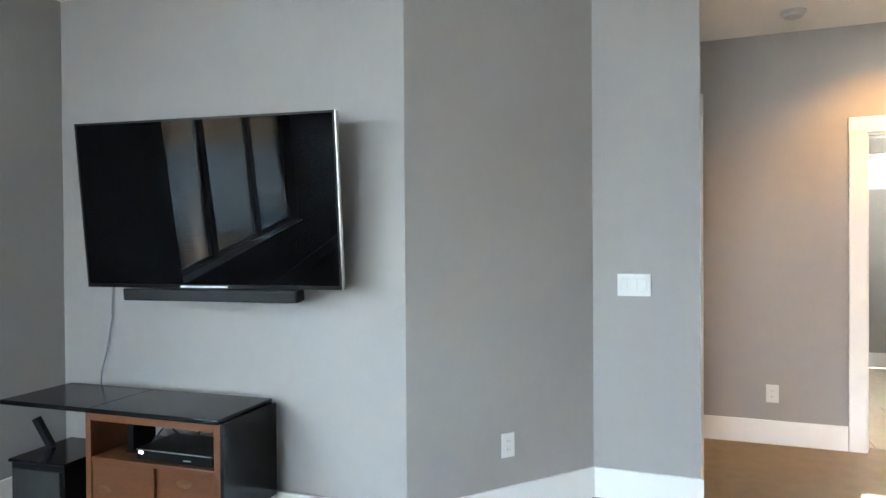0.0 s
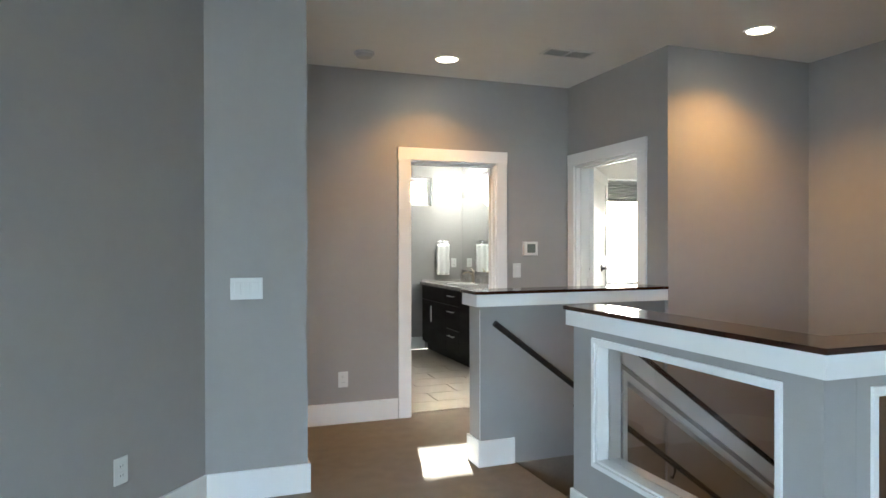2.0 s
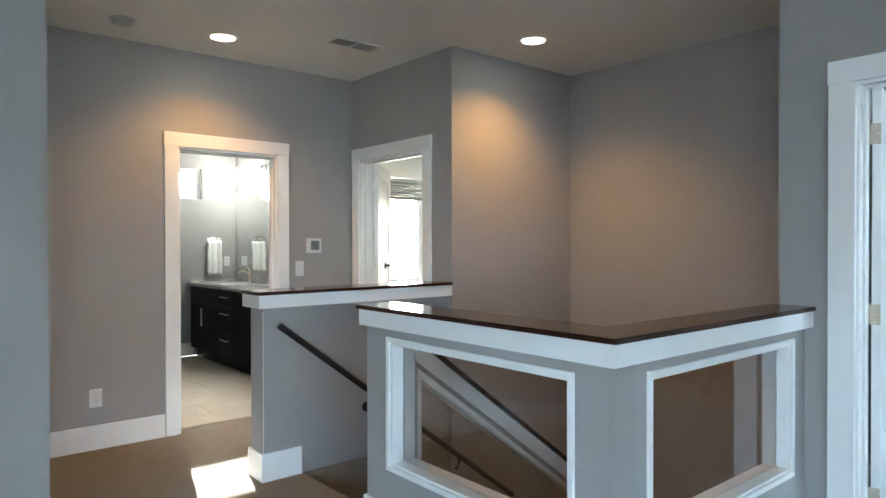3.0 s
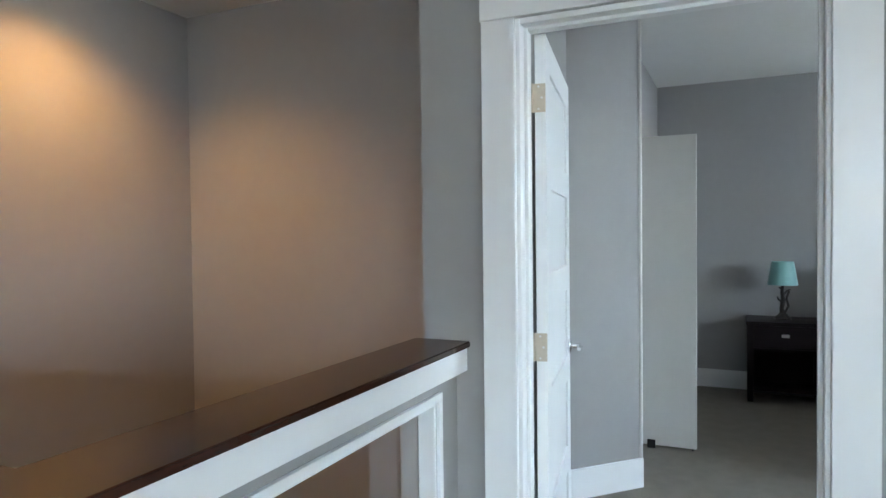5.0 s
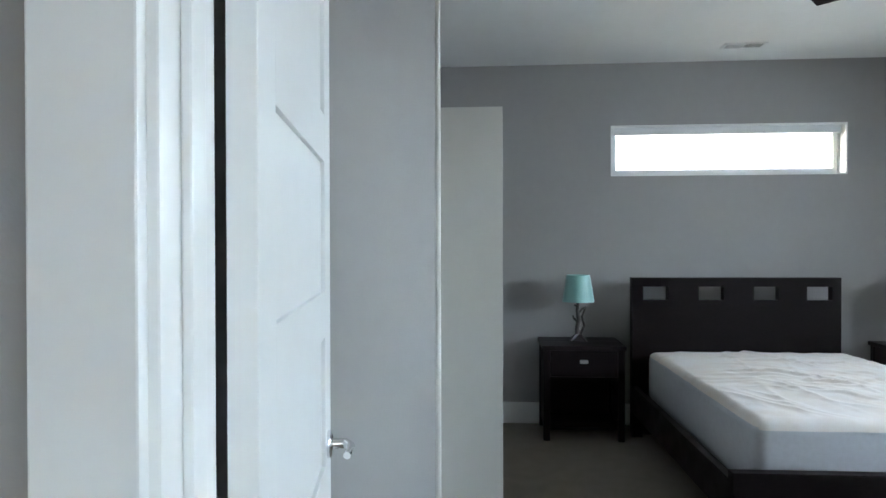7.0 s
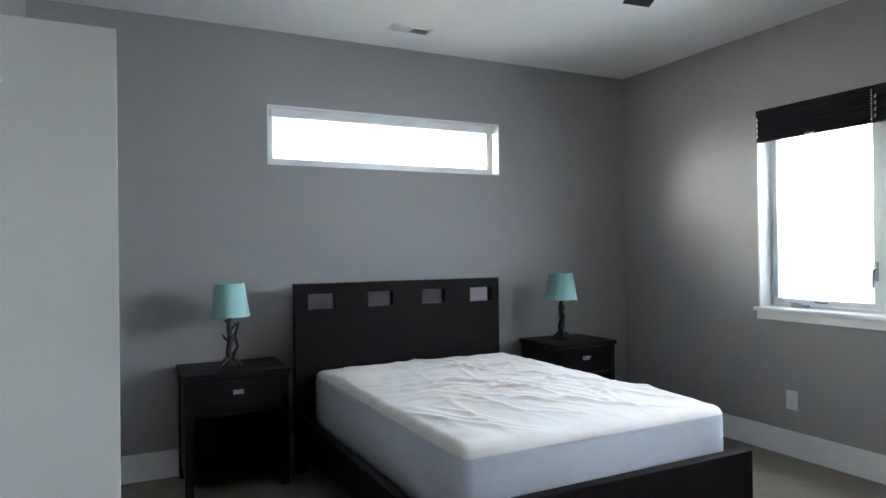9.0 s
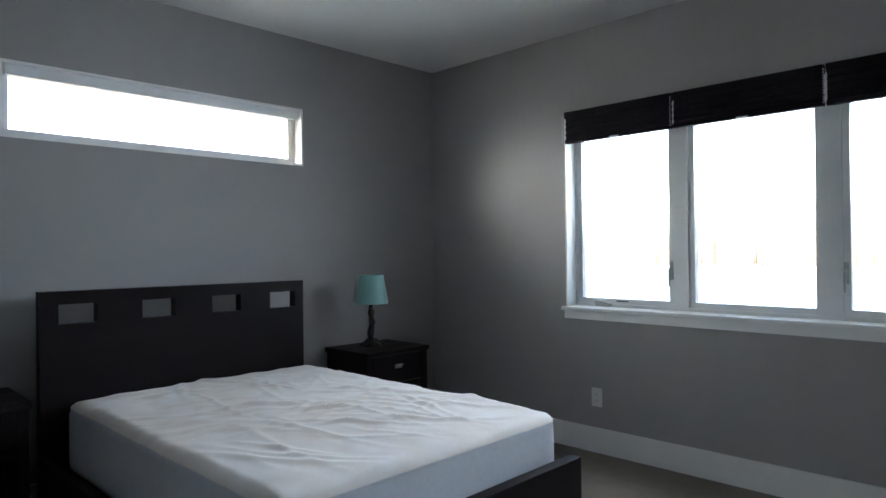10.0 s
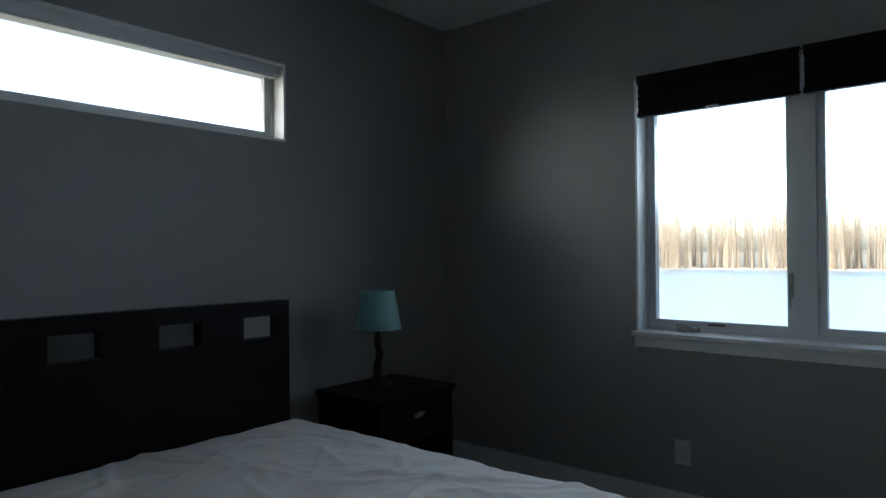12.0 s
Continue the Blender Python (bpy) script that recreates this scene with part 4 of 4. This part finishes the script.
part("toe_kick", boxes((0.075, 0.56, 0.0, VL, 0.0, 0.10)), ESPRESSO, van)
# two banks: drawers and a door under a false front, repeated along the run
y = VL - 0.885
bd = part("door", boxes((0.0, 0.018, y + 0.006, VL - 0.004, 0.115, 0.655), bevel=0.002), ESPRESSO, van)
part("pull", tube([(-0.03, y + 0.45, 0.40), (-0.03, y + 0.45, 0.60)], 0.009, 10), STEEL, bd, "steel bar pull")
part("false_front", boxes((0.0, 0.018, y + 0.006, VL - 0.004, 0.662, 0.835), bevel=0.002), ESPRESSO, van)
y2 = y - 0.42
for z0, z1 in ((0.115, 0.375), (0.382, 0.655), (0.662, 0.835)):
    dr = part("drawer", boxes((0.0, 0.018, y2 + 0.003, y, z0, z1), bevel=0.002), ESPRESSO, van)
    zc = z1 - 0.07
    pl = bmesh.new()
    add_tube(pl, [(-0.03, y2 + 0.12, zc), (-0.03, y2 + 0.31, zc)], 0.006, 10)
    add_tube(pl, [(0.0, y2 + 0.14, zc), (-0.03, y2 + 0.14, zc)], 0.005, 8)
    add_tube(pl, [(0.0, y2 + 0.29, zc), (-0.03, y2 + 0.29, zc)], 0.005, 8)
    part("pull", pl, STEEL, dr, "steel bar pull")
part("door", boxes((0.0, 0.018, 0.004, y2 - 0.003, 0.115, 0.835), bevel=0.002), ESPRESSO, van)
ct = thing("counter", pose(2.19, 6.60, 0.846), "grey speckled stone counter with backsplash", "counter")
part("slab", boxes((0, 0.588, 0, 1.728, 0, 0.035), bevel=0.003), STONE, ct)
part("backsplash", boxes((0.568, 0.588, 0, 1.728, 0.035, 0.13), (0.02, 0.568, 1.71, 1.728, 0.035, 0.06), bevel=0.002), STONE, ct)
sk = thing("basin", pose(2.48, 7.55, 0.8815), "white oval basin set in the counter", "sink")
bs = part("bowl", lathe([(0.16, -0.002), (0.19, 0.0), (0.195, 0.006), (0.18, 0.006), (0.12, 0.001), (0.0, 0.0005)], 28, caps=False), CERAMIC, sk, smooth=True)
fc = thing("faucet", pose(2.70, 7.75, 0.881), "brushed nickel faucet on the counter", "faucet")
part("body", lathe([(0.0, 0.0), (0.028, 0.0), (0.028, 0.008), (0.018, 0.012), (0.016, 0.12), (0.019, 0.15), (0.0, 0.155)], 20, caps=False), NICKEL, fc, smooth=True)
part("spout", tube([(0, 0, 0.10), (-0.06, 0, 0.135), (-0.12, 0, 0.13), (-0.135, 0, 0.11)], [0.012, 0.012, 0.011, 0.010], 12), NICKEL, fc, smooth=True)
part("lever", tube([(0, 0, 0.15), (0.0, 0.03, 0.17), (-0.01, 0.07, 0.18)], [0.008, 0.007, 0.006], 10), NICKEL, fc, smooth=True)
mr = thing("mirror", None, "large frameless bathroom mirror above the backsplash", "mirror")
part("pane", boxes((2.775, 2.781, 6.62, 8.31, 1.02, 1.98)), MIRROR, mr)
vl = thing("vanity_light", pose(2.782, 7.78, 2.19), "chrome vanity light with glowing glass shades", "wall lamp")
part("back_plate", boxes((-0.02, -0.0005, -0.34, 0.34, -0.05, 0.05), bevel=0.006), CHROME, vl)
for k in range(3):
    yy = -0.25 + 0.25 * k
    part("arm", tube([(-0.02, yy, 0.0), (-0.09, yy, 0.06), (-0.12, yy, 0.05), (-0.12, yy, 0.01)], 0.009, 10), CHROME, vl, smooth=True)
    part("shade", lathe([(0.0, 0.01), (0.035, 0.008), (0.05, -0.02), (0.062, -0.09), (0.066, -0.13), (0.0, -0.13)], 24, (-0.12, yy, 0), caps=False), BULB, vl, "glowing frosted glass shade", smooth=True)
lamp_light("vanity_lamp", "POINT", (2.64, 7.70, 1.96), 0.22, (1.0, 0.90, 0.76), radius=0.12)
tr = thing("towel_ring", pose(2.491, 8.329, 1.40), "chrome towel ring on the bathroom wall", "towel ring")
part("mount", lathe([(0.0, 0.0), (0.025, 0.0), (0.025, 0.008), (0.010, 0.012), (0.010, 0.05), (0.0, 0.05)], 18, caps=False), CHROME, tr, smooth=True).matrix_basis = pose(0, 0, 0, 90, 0, 0)
part("ring", tube([(-0.08, -0.045, 0.0), (-0.08, -0.045, -0.035), (0.08, -0.045, -0.035), (0.08, -0.045, 0.0), (0.0, -0.045, 0.004), (-0.08, -0.045, 0.0)], 0.005, 8), CHROME, tr, smooth=True)
tw = thing("hand_towel", pose(2.491, 8.285, 1.365), "white hand towel hanging folded from the ring", "towel")
bm = bmesh.new()
NX, NZ = 10, 12
for side in (-1, 1):
    vs = [[bm.verts.new((-0.085 + 0.17 * i / NX + 0.004 * math.sin(k), side * (0.006 + 0.010 * k / NZ) + 0.006 * math.sin(i * 1.3 + side), -0.40 * k / NZ * (1 if side < 0 else 0.93))) for k in range(NZ + 1)] for i in range(NX + 1)]
    for i in range(NX):
        for k in range(NZ):
            bm.faces.new((vs[i][k], vs[i + 1][k], vs[i + 1][k + 1], vs[i][k + 1]))
ob = part("cloth", bm, TOWEL, tw, smooth=True)
md = ob.modifiers.new("thick", "SOLIDIFY")
md.thickness = 0.008


# ---- bedroom ----
BED = pose(6.83, -0.57, 0, 0, 0, 0.8)
BL, BH = 1.915, 0.717
FY0, FY1 = -0.835, 0.735
bed = thing("bed_frame", BED, "dark espresso platform bed with pierced headboard", "bed")
holes = [(c - 0.086, c + 0.086, 0.955, 1.050) for c in (0.552, 0.167, -0.211, -0.572)]
part("headboard", pierced("x", 0.0, 0.06, -BH, BH, 0.0, 1.113, holes), ESPRESSO, bed, "headboard with four square cut-outs")
for y0 in (FY1 - 0.055, FY0 + 0.015):
    part("side_rail", boxes((-BL + 0.057, -0.001, y0, y0 + 0.04, 0.16, 0.345), bevel=0.004), ESPRESSO, bed)
part("footboard", boxes((-BL, -BL + 0.056, FY0, FY1, 0.10, 0.398), bevel=0.004), ESPRESSO, bed)
part("slat_deck", boxes((-BL + 0.058, -0.002, FY0 + 0.056, FY1 - 0.056, 0.22, 0.255)), ESPRESSO, bed)
for x in (-BL + 0.004, -0.075):
    for yy in (FY0 + 0.005, FY1 - 0.075):
        part("leg", boxes((x, x + 0.06, yy, yy + 0.07, 0.0, 0.16 if x > -1 else 0.101), bevel=0.003), ESPRESSO, bed)

mx0, mx1, my0, my1, mz0, mz1 = -1.852, -0.012, -0.752, 0.612, 0.256, 0.592
matt = thing("mattress", BED, "bare mattress with rumpled cream cover and grey sides", "mattress")


def rounded_slab(x0, x1, y0, y1, z, r, nx, ny, edge, lift):
    """The upper skin of a mattress: a grid that rolls over its rounded rim and down by edge."""
    bm = bmesh.new()
    us = [-edge - r * 1.57 + i * 0.02 for i in range(int((edge + r * 1.57) / 0.02))] + [(x1 - x0 - 2 * r) * i / nx for i in range(nx + 1)]
    us += [(x1 - x0 - 2 * r) + (i + 1) * 0.02 for i in range(int((edge + r * 1.57) / 0.02))]
    vs = [-edge - r * 1.57 + i * 0.02 for i in range(int((edge + r * 1.57) / 0.02))] + [(y1 - y0 - 2 * r) * i / ny for i in range(ny + 1)]
    vs += [(y1 - y0 - 2 * r) + (i + 1) * 0.02 for i in range(int((edge + r * 1.57) / 0.02))]
    lx, ly = x1 - x0 - 2 * r, y1 - y0 - 2 * r

    def roll(u, length):
        if u < 0:
            s = -u
            a = min(s / r, math.pi / 2)
            return -r * math.sin(a), r * (1 - math.cos(a)) + max(0, s - r * 1.5708)
        if u > length:
            s = u - length
            a = min(s / r, math.pi / 2)
            return length + r * math.sin(a), r * (1 - math.cos(a)) + max(0, s - r * 1.5708)
        return u, 0.0

    grid = []
    for u in us:
        row = []
        for v in vs:
            px, dx = roll(u, lx)
            py, dy = roll(v, ly)
            drop = math.hypot(dx, dy) if dx and dy else dx + dy
            if dx and dy:
                drop = max(dx, dy)
                cx, cy = (0 if u < 0 else lx), (0 if v < 0 else ly)
                ox, oy = px - cx, py - cy
                k = max(abs(ox), abs(oy)) / max(1e-6, math.hypot(ox, oy))
                px, py = cx + ox * k, cy + oy * k
            row.append(bm.verts.new((x0 + r + px, y0 + r + py, z - drop + lift(x0 + r + px, y0 + r + py, drop))))
        grid.append(row)
    for i in range(len(us) - 1):
        for k in range(len(vs) - 1):
            bm.faces.new((grid[i][k], grid[i + 1][k], grid[i + 1][k + 1], grid[i][k + 1]))
    return bm


def crease(x, y, cx, cy, ang, length, width, height):
    c, s = math.cos(ang), math.sin(ang)
    a, b = (x - cx) * c + (y - cy) * s, -(x - cx) * s + (y - cy) * c
    b += 0.05 * math.sin(a * 5 + cx * 9)
    return height * math.exp(-(a / length) ** 2) * math.exp(-(b / width) ** 2)


rng = random.Random(7)
CREASES = [(rng.uniform(mx0 + 0.25, mx1 - 0.15), rng.uniform(my0 + 0.1, my1 - 0.1), rng.gauss(0.9, 0.6), rng.uniform(0.12, 0.40), rng.uniform(0.009, 0.022), rng.uniform(0.003, 0.009)) for _ in range(95)]
CREASES += [(-1.42 + 0.07 * i, -0.05 + 0.05 * math.sin(i * 2), 0.9 + 0.25 * math.sin(i), 0.22, 0.012, 0.009) for i in range(7)]


def wrinkle(x, y, drop):
    fade = max(0.0, 1 - drop / 0.05)
    z = sum(crease(x, y, *c) for c in CREASES)
    z += 0.010 * noise.noise(Vector((x * 3.1, y * 3.1, 1.0))) + 0.005 * noise.noise(Vector((x * 9, y * 9, 4.0)))
    dome = 0.026 * (1 - ((x - (mx0 + mx1) / 2) / 0.95) ** 2) * (1 - ((y - (my0 + my1) / 2) / 0.7) ** 2)
    hem = 0.02 * noise.noise(Vector((x * 4, y * 4, 8.0))) if drop > 0.08 else 0.0
    return (z + max(0, dome)) * fade + hem


part("cover", rounded_slab(mx0 - 0.004, mx1 + 0.002, my0 - 0.004, my1 + 0.004, mz1 + 0.004, 0.055, 150, 112, -0.018, wrinkle), SHEET, matt, "rumpled cream fabric top", smooth=True)
bm = bmesh.new()
add_box(bm, mx0, mx1, my0, my1, mz0, mz1 - 0.006)
bmesh.ops.bevel(bm, geom=[e for e in bm.edges], offset=0.05, segments=5, affect="EDGES", profile=0.5)
bmesh.ops.subdivide_edges(bm, edges=[e for e in bm.edges if e.calc_length() > 0.25], cuts=36, use_grid_fill=True)
for v in bm.verts:
    k = noise.noise(Vector((v.co.x * 5, v.co.y * 5, v.co.z * 22)))
    if v.co.y < my0 + 0.02 or v.co.y > my1 - 0.02:
        v.co.y += 0.004 * k
    if v.co.x < mx0 + 0.02:
        v.co.x += 0.004 * k - 0.006 * max(0, noise.noise(Vector((v.co.y * 3, 2.0, v.co.z * 40))))
part("side", bm, SIDECLOTH, matt, "pale grey stretch fabric sides", smooth=True)


def nightstand(m, label, width=0.535):
    d = thing("nightstand", m, label, "nightstand", "nightstands beside the bed")
    w, dp, h = width, 0.445, 0.655
    part("top", boxes((0, dp, 0, w, h - 0.028, h), bevel=0.003), ESPRESSO, d)
    for x in (0.012, dp - 0.052):
        for y in (0.01, w - 0.055):
            part("leg", boxes((x, x + 0.04, y, y + 0.045, 0, h - 0.028), bevel=0.003), ESPRESSO, d)
    for y in (0.018, w - 0.033):
        part("side_panel", boxes((0.052, dp - 0.052, y, y + 0.015, 0.075, h - 0.028)), ESPRESSO, d)
    part("back_panel", boxes((dp - 0.03, dp - 0.018, 0.055, w - 0.055, 0.075, h - 0.028)), ESPRESSO, d)
    part("shelf", boxes((0.02, dp - 0.03, 0.034, w - 0.034, 0.075, 0.095), bevel=0.002), ESPRESSO, d)
    part("rail", boxes((0.016, 0.036, 0.055, w - 0.055, 0.42, 0.44)), ESPRESSO, d)
    dr = part("drawer", boxes((0.012, 0.032, 0.058, w - 0.058, 0.445, h - 0.034), bevel=0.002), ESPRESSO, d)
    hb = bmesh.new()
    add_box(hb, 0.006, 0.0122, w / 2 - 0.028, w / 2 + 0.028, 0.535, 0.560, 0.002)
    add_box(hb, -0.012, 0.007, w / 2 - 0.026, w / 2 + 0.026, 0.553, 0.560, 0.002)
    part("handle", hb, STEEL, dr, "small steel cup pull")
    return d


nightstand(pose(6.608, 0.225, 0), "dark espresso nightstand with drawer on the closet side", 0.57)
nightstand(pose(6.535, -2.075, 0), "dark espresso nightstand with drawer near the corner")


def table_lamp(m, label):
    d = thing("table_lamp", m, label, "lamp", "lamps on the nightstands")
    part("base", lathe([(0.0, 0.0), (0.062, 0.0), (0.066, 0.008), (0.055, 0.022), (0.035, 0.032), (0.020, 0.05), (0.0, 0.05)], 18, caps=False), BRANCH, d, smooth=True)
    st_ = bmesh.new()
    add_tube(st_, [(0, 0, 0.03), (0.012, 0.004, 0.09), (-0.008, -0.004, 0.16), (0.008, 0.003, 0.22), (0.0, 0.0, 0.29)], [0.022, 0.017, 0.019, 0.014, 0.012], 10)
    add_tube(st_, [(0.0, -0.012, 0.05), (0.0, -0.045, 0.11), (0.004, -0.030, 0.17), (0.0, -0.050, 0.235)], [0.013, 0.010, 0.010, 0.008], 8)
    add_tube(st_, [(0.0, 0.0, 0.20), (0.006, -0.035, 0.235), (0.01, -0.06, 0.245)], [0.010, 0.008, 0.005], 8)
    add_tube(st_, [(0.0, 0.0, 0.14), (0.0, 0.032, 0.165), (0.004, 0.04, 0.185)], [0.010, 0.008, 0.005], 8)
    add_tube(st_, [(0.0, 0.0, 0.25), (0.004, 0.028, 0.262)], [0.010, 0.006], 8)
    for a in range(4):
        c, s = math.cos(a * 1.57 + 0.5), math.sin(a * 1.57 + 0.5)
        add_tube(st_, [(0.02 * c, 0.02 * s, 0.045), (0.05 * c, 0.05 * s, 0.022), (0.078 * c, 0.078 * s, 0.007)], [0.012, 0.010, 0.006], 8)
    part("stem", st_, BRANCH, d, "dark branch-shaped stem", smooth=True)
    part("shade", lathe([(0.112, 0.285), (0.114, 0.285), (0.083, 0.475), (0.081, 0.475), (0.0805, 0.472), (0.111, 0.288), (0.112, 0.285)], 48, caps=False), SATIN, d, "mint satin shade", smooth=True)
    part("spider", tube([(-0.08, 0, 0.462), (0.08, 0, 0.462)], 0.002, 6), STEEL, d)
    part("socket", tube([(0, 0, 0.28), (0, 0, 0.34)], 0.015, 12), IRON, d)
    part("bulb", lathe([(0.0, 0.34), (0.013, 0.345), (0.02, 0.37), (0.03, 0.405), (0.02, 0.435), (0.0, 0.44)], 16, caps=False), CERAMIC, d, smooth=True)
    return d


table_lamp(pose(6.845, 0.52, 0.6552, 0, 0, 10), "mint satin lamp with dark branch base on a nightstand")
table_lamp(pose(6.79, -1.785, 0.6552, 0, 0, 35), "mint satin lamp with dark branch base on a nightstand")

# bathroom floor tiles
fb = bpy.data.objects["floor_bath"]
tile_mesh = mesh_from(boxes((0.002, 0.603, 0.002, 0.302, -0.0058, 0.0), bevel=0.0012), "tile", TILE)
for i in range(7):
    for k in range(10):
        x, y = -1.28 + 0.605 * i - (0.3 if k % 2 else 0.0), 5.262 + 0.304 * k
        if x > -1.28 and x + 0.6 < 2.79:
            o = new("tile", tile_mesh)
            o.parent = fb
            o.location = (x, y, 0)

# ---- outdoors ----
GZ = -3.05
gr = bmesh.new()
bmesh.ops.create_circle(gr, cap_ends=True, radius=2500, segments=64, matrix=Matrix.Translation((0, 0, GZ)))
structure("ground", gr, GRASS, "dry winter grass reaching the far shore", "ground")


def strip(name, pts, z, mat, label, cat):
    b = bmesh.new()
    b.faces.new([b.verts.new((x, y, z)) for x, y in pts])
    return structure(name, b, mat, label, cat)


strip("water", [(-150, 160), (-35, 160), (-32, -18), (0, -26), (220, -26), (260, -120), (100, -150), (-100, -160), (-160, -90)], GZ + 0.02, WATER, "pale calm lake below the house", "water")
strip("shore", [(260, -120), (100, -150), (-100, -160), (-160, -90), (-170, -98), (-106, -176), (102, -166), (270, -134)], GZ + 0.04, SAND, "pale dry reeds along the far shore", "shore")
deck = thing("deck", None, "brown timber deck outside the lounge windows", "deck", kind="structure")
for i in range(20):
    part("board", boxes((-6.2 + i * 0.14, -6.2 + i * 0.14 + 0.13, -5.5, 3.0, -0.32, -0.285)), DECK, deck)
for i in range(8):
    part("post", boxes((-6.2, -6.12, -5.4 + i * 1.18, -5.32 + i * 1.18, -0.285, 0.62), bevel=0.004), TRIM, deck)
part("top_rail", boxes((-6.24, -6.08, -5.5, 3.0, 0.62, 0.66), bevel=0.004), TRIM, deck)
part("support", boxes((-6.2, -6.05, -5.4, -5.25, GZ, -0.32), (-6.2, -6.05, 2.7, 2.85, GZ, -0.32), (-3.6, -3.45, -5.4, -5.25, GZ, -0.32)), DECK, deck)


def far_trees(name, start, end, n, depth, seed, label):
    r = random.Random(seed)
    b, tw_ = bmesh.new(), bmesh.new()
    for i in range(n):
        u = (i + r.random()) / n
        x = start[0] + (end[0] - start[0]) * u + r.uniform(-depth, depth) * 0.3
        y = start[1] + (end[1] - start[1]) * u - r.uniform(0, depth)
        h = r.uniform(10, 22) * (0.8 + 0.3 * noise.noise(Vector((u * 14, seed, 0))))
        top = (x + r.uniform(-0.6, 0.6), y, GZ + h)
        add_tube(b, [(x, y, GZ), (x + r.uniform(-.2, .2), y, GZ + h * 0.5), top], [0.16 + h * 0.008, 0.12, 0.03], 4, False)
        for k in range(30):
            f = r.uniform(0.25, 0.97)
            a = r.uniform(0, 6.283)
            L = r.uniform(1.2, 3.6) * (1.15 - f * 0.7)
            p = Vector((x, y, GZ + h * f))
            q = p + Vector((math.cos(a) * L, math.sin(a) * L * 0.6, L * r.uniform(0.5, 1.3)))
            add_tube(tw_, [p, q], [0.045, 0.012], 3, False)
    o = part(name, b, BARK, None)
    tagged(o, label, "trees", kind="stuff")
    tagged(part(name + "_twigs", tw_, TWIGS, None), "bare winter branches of the far woods", "trees", kind="stuff")


far_trees("far_woods", (-160, -168), (260, -140), 1500, 40, 3, "bare winter woods along the far shore")
far_trees("west_woods", (-175, -95), (-190, 150), 600, 30, 5, "bare winter woods beyond the lake")
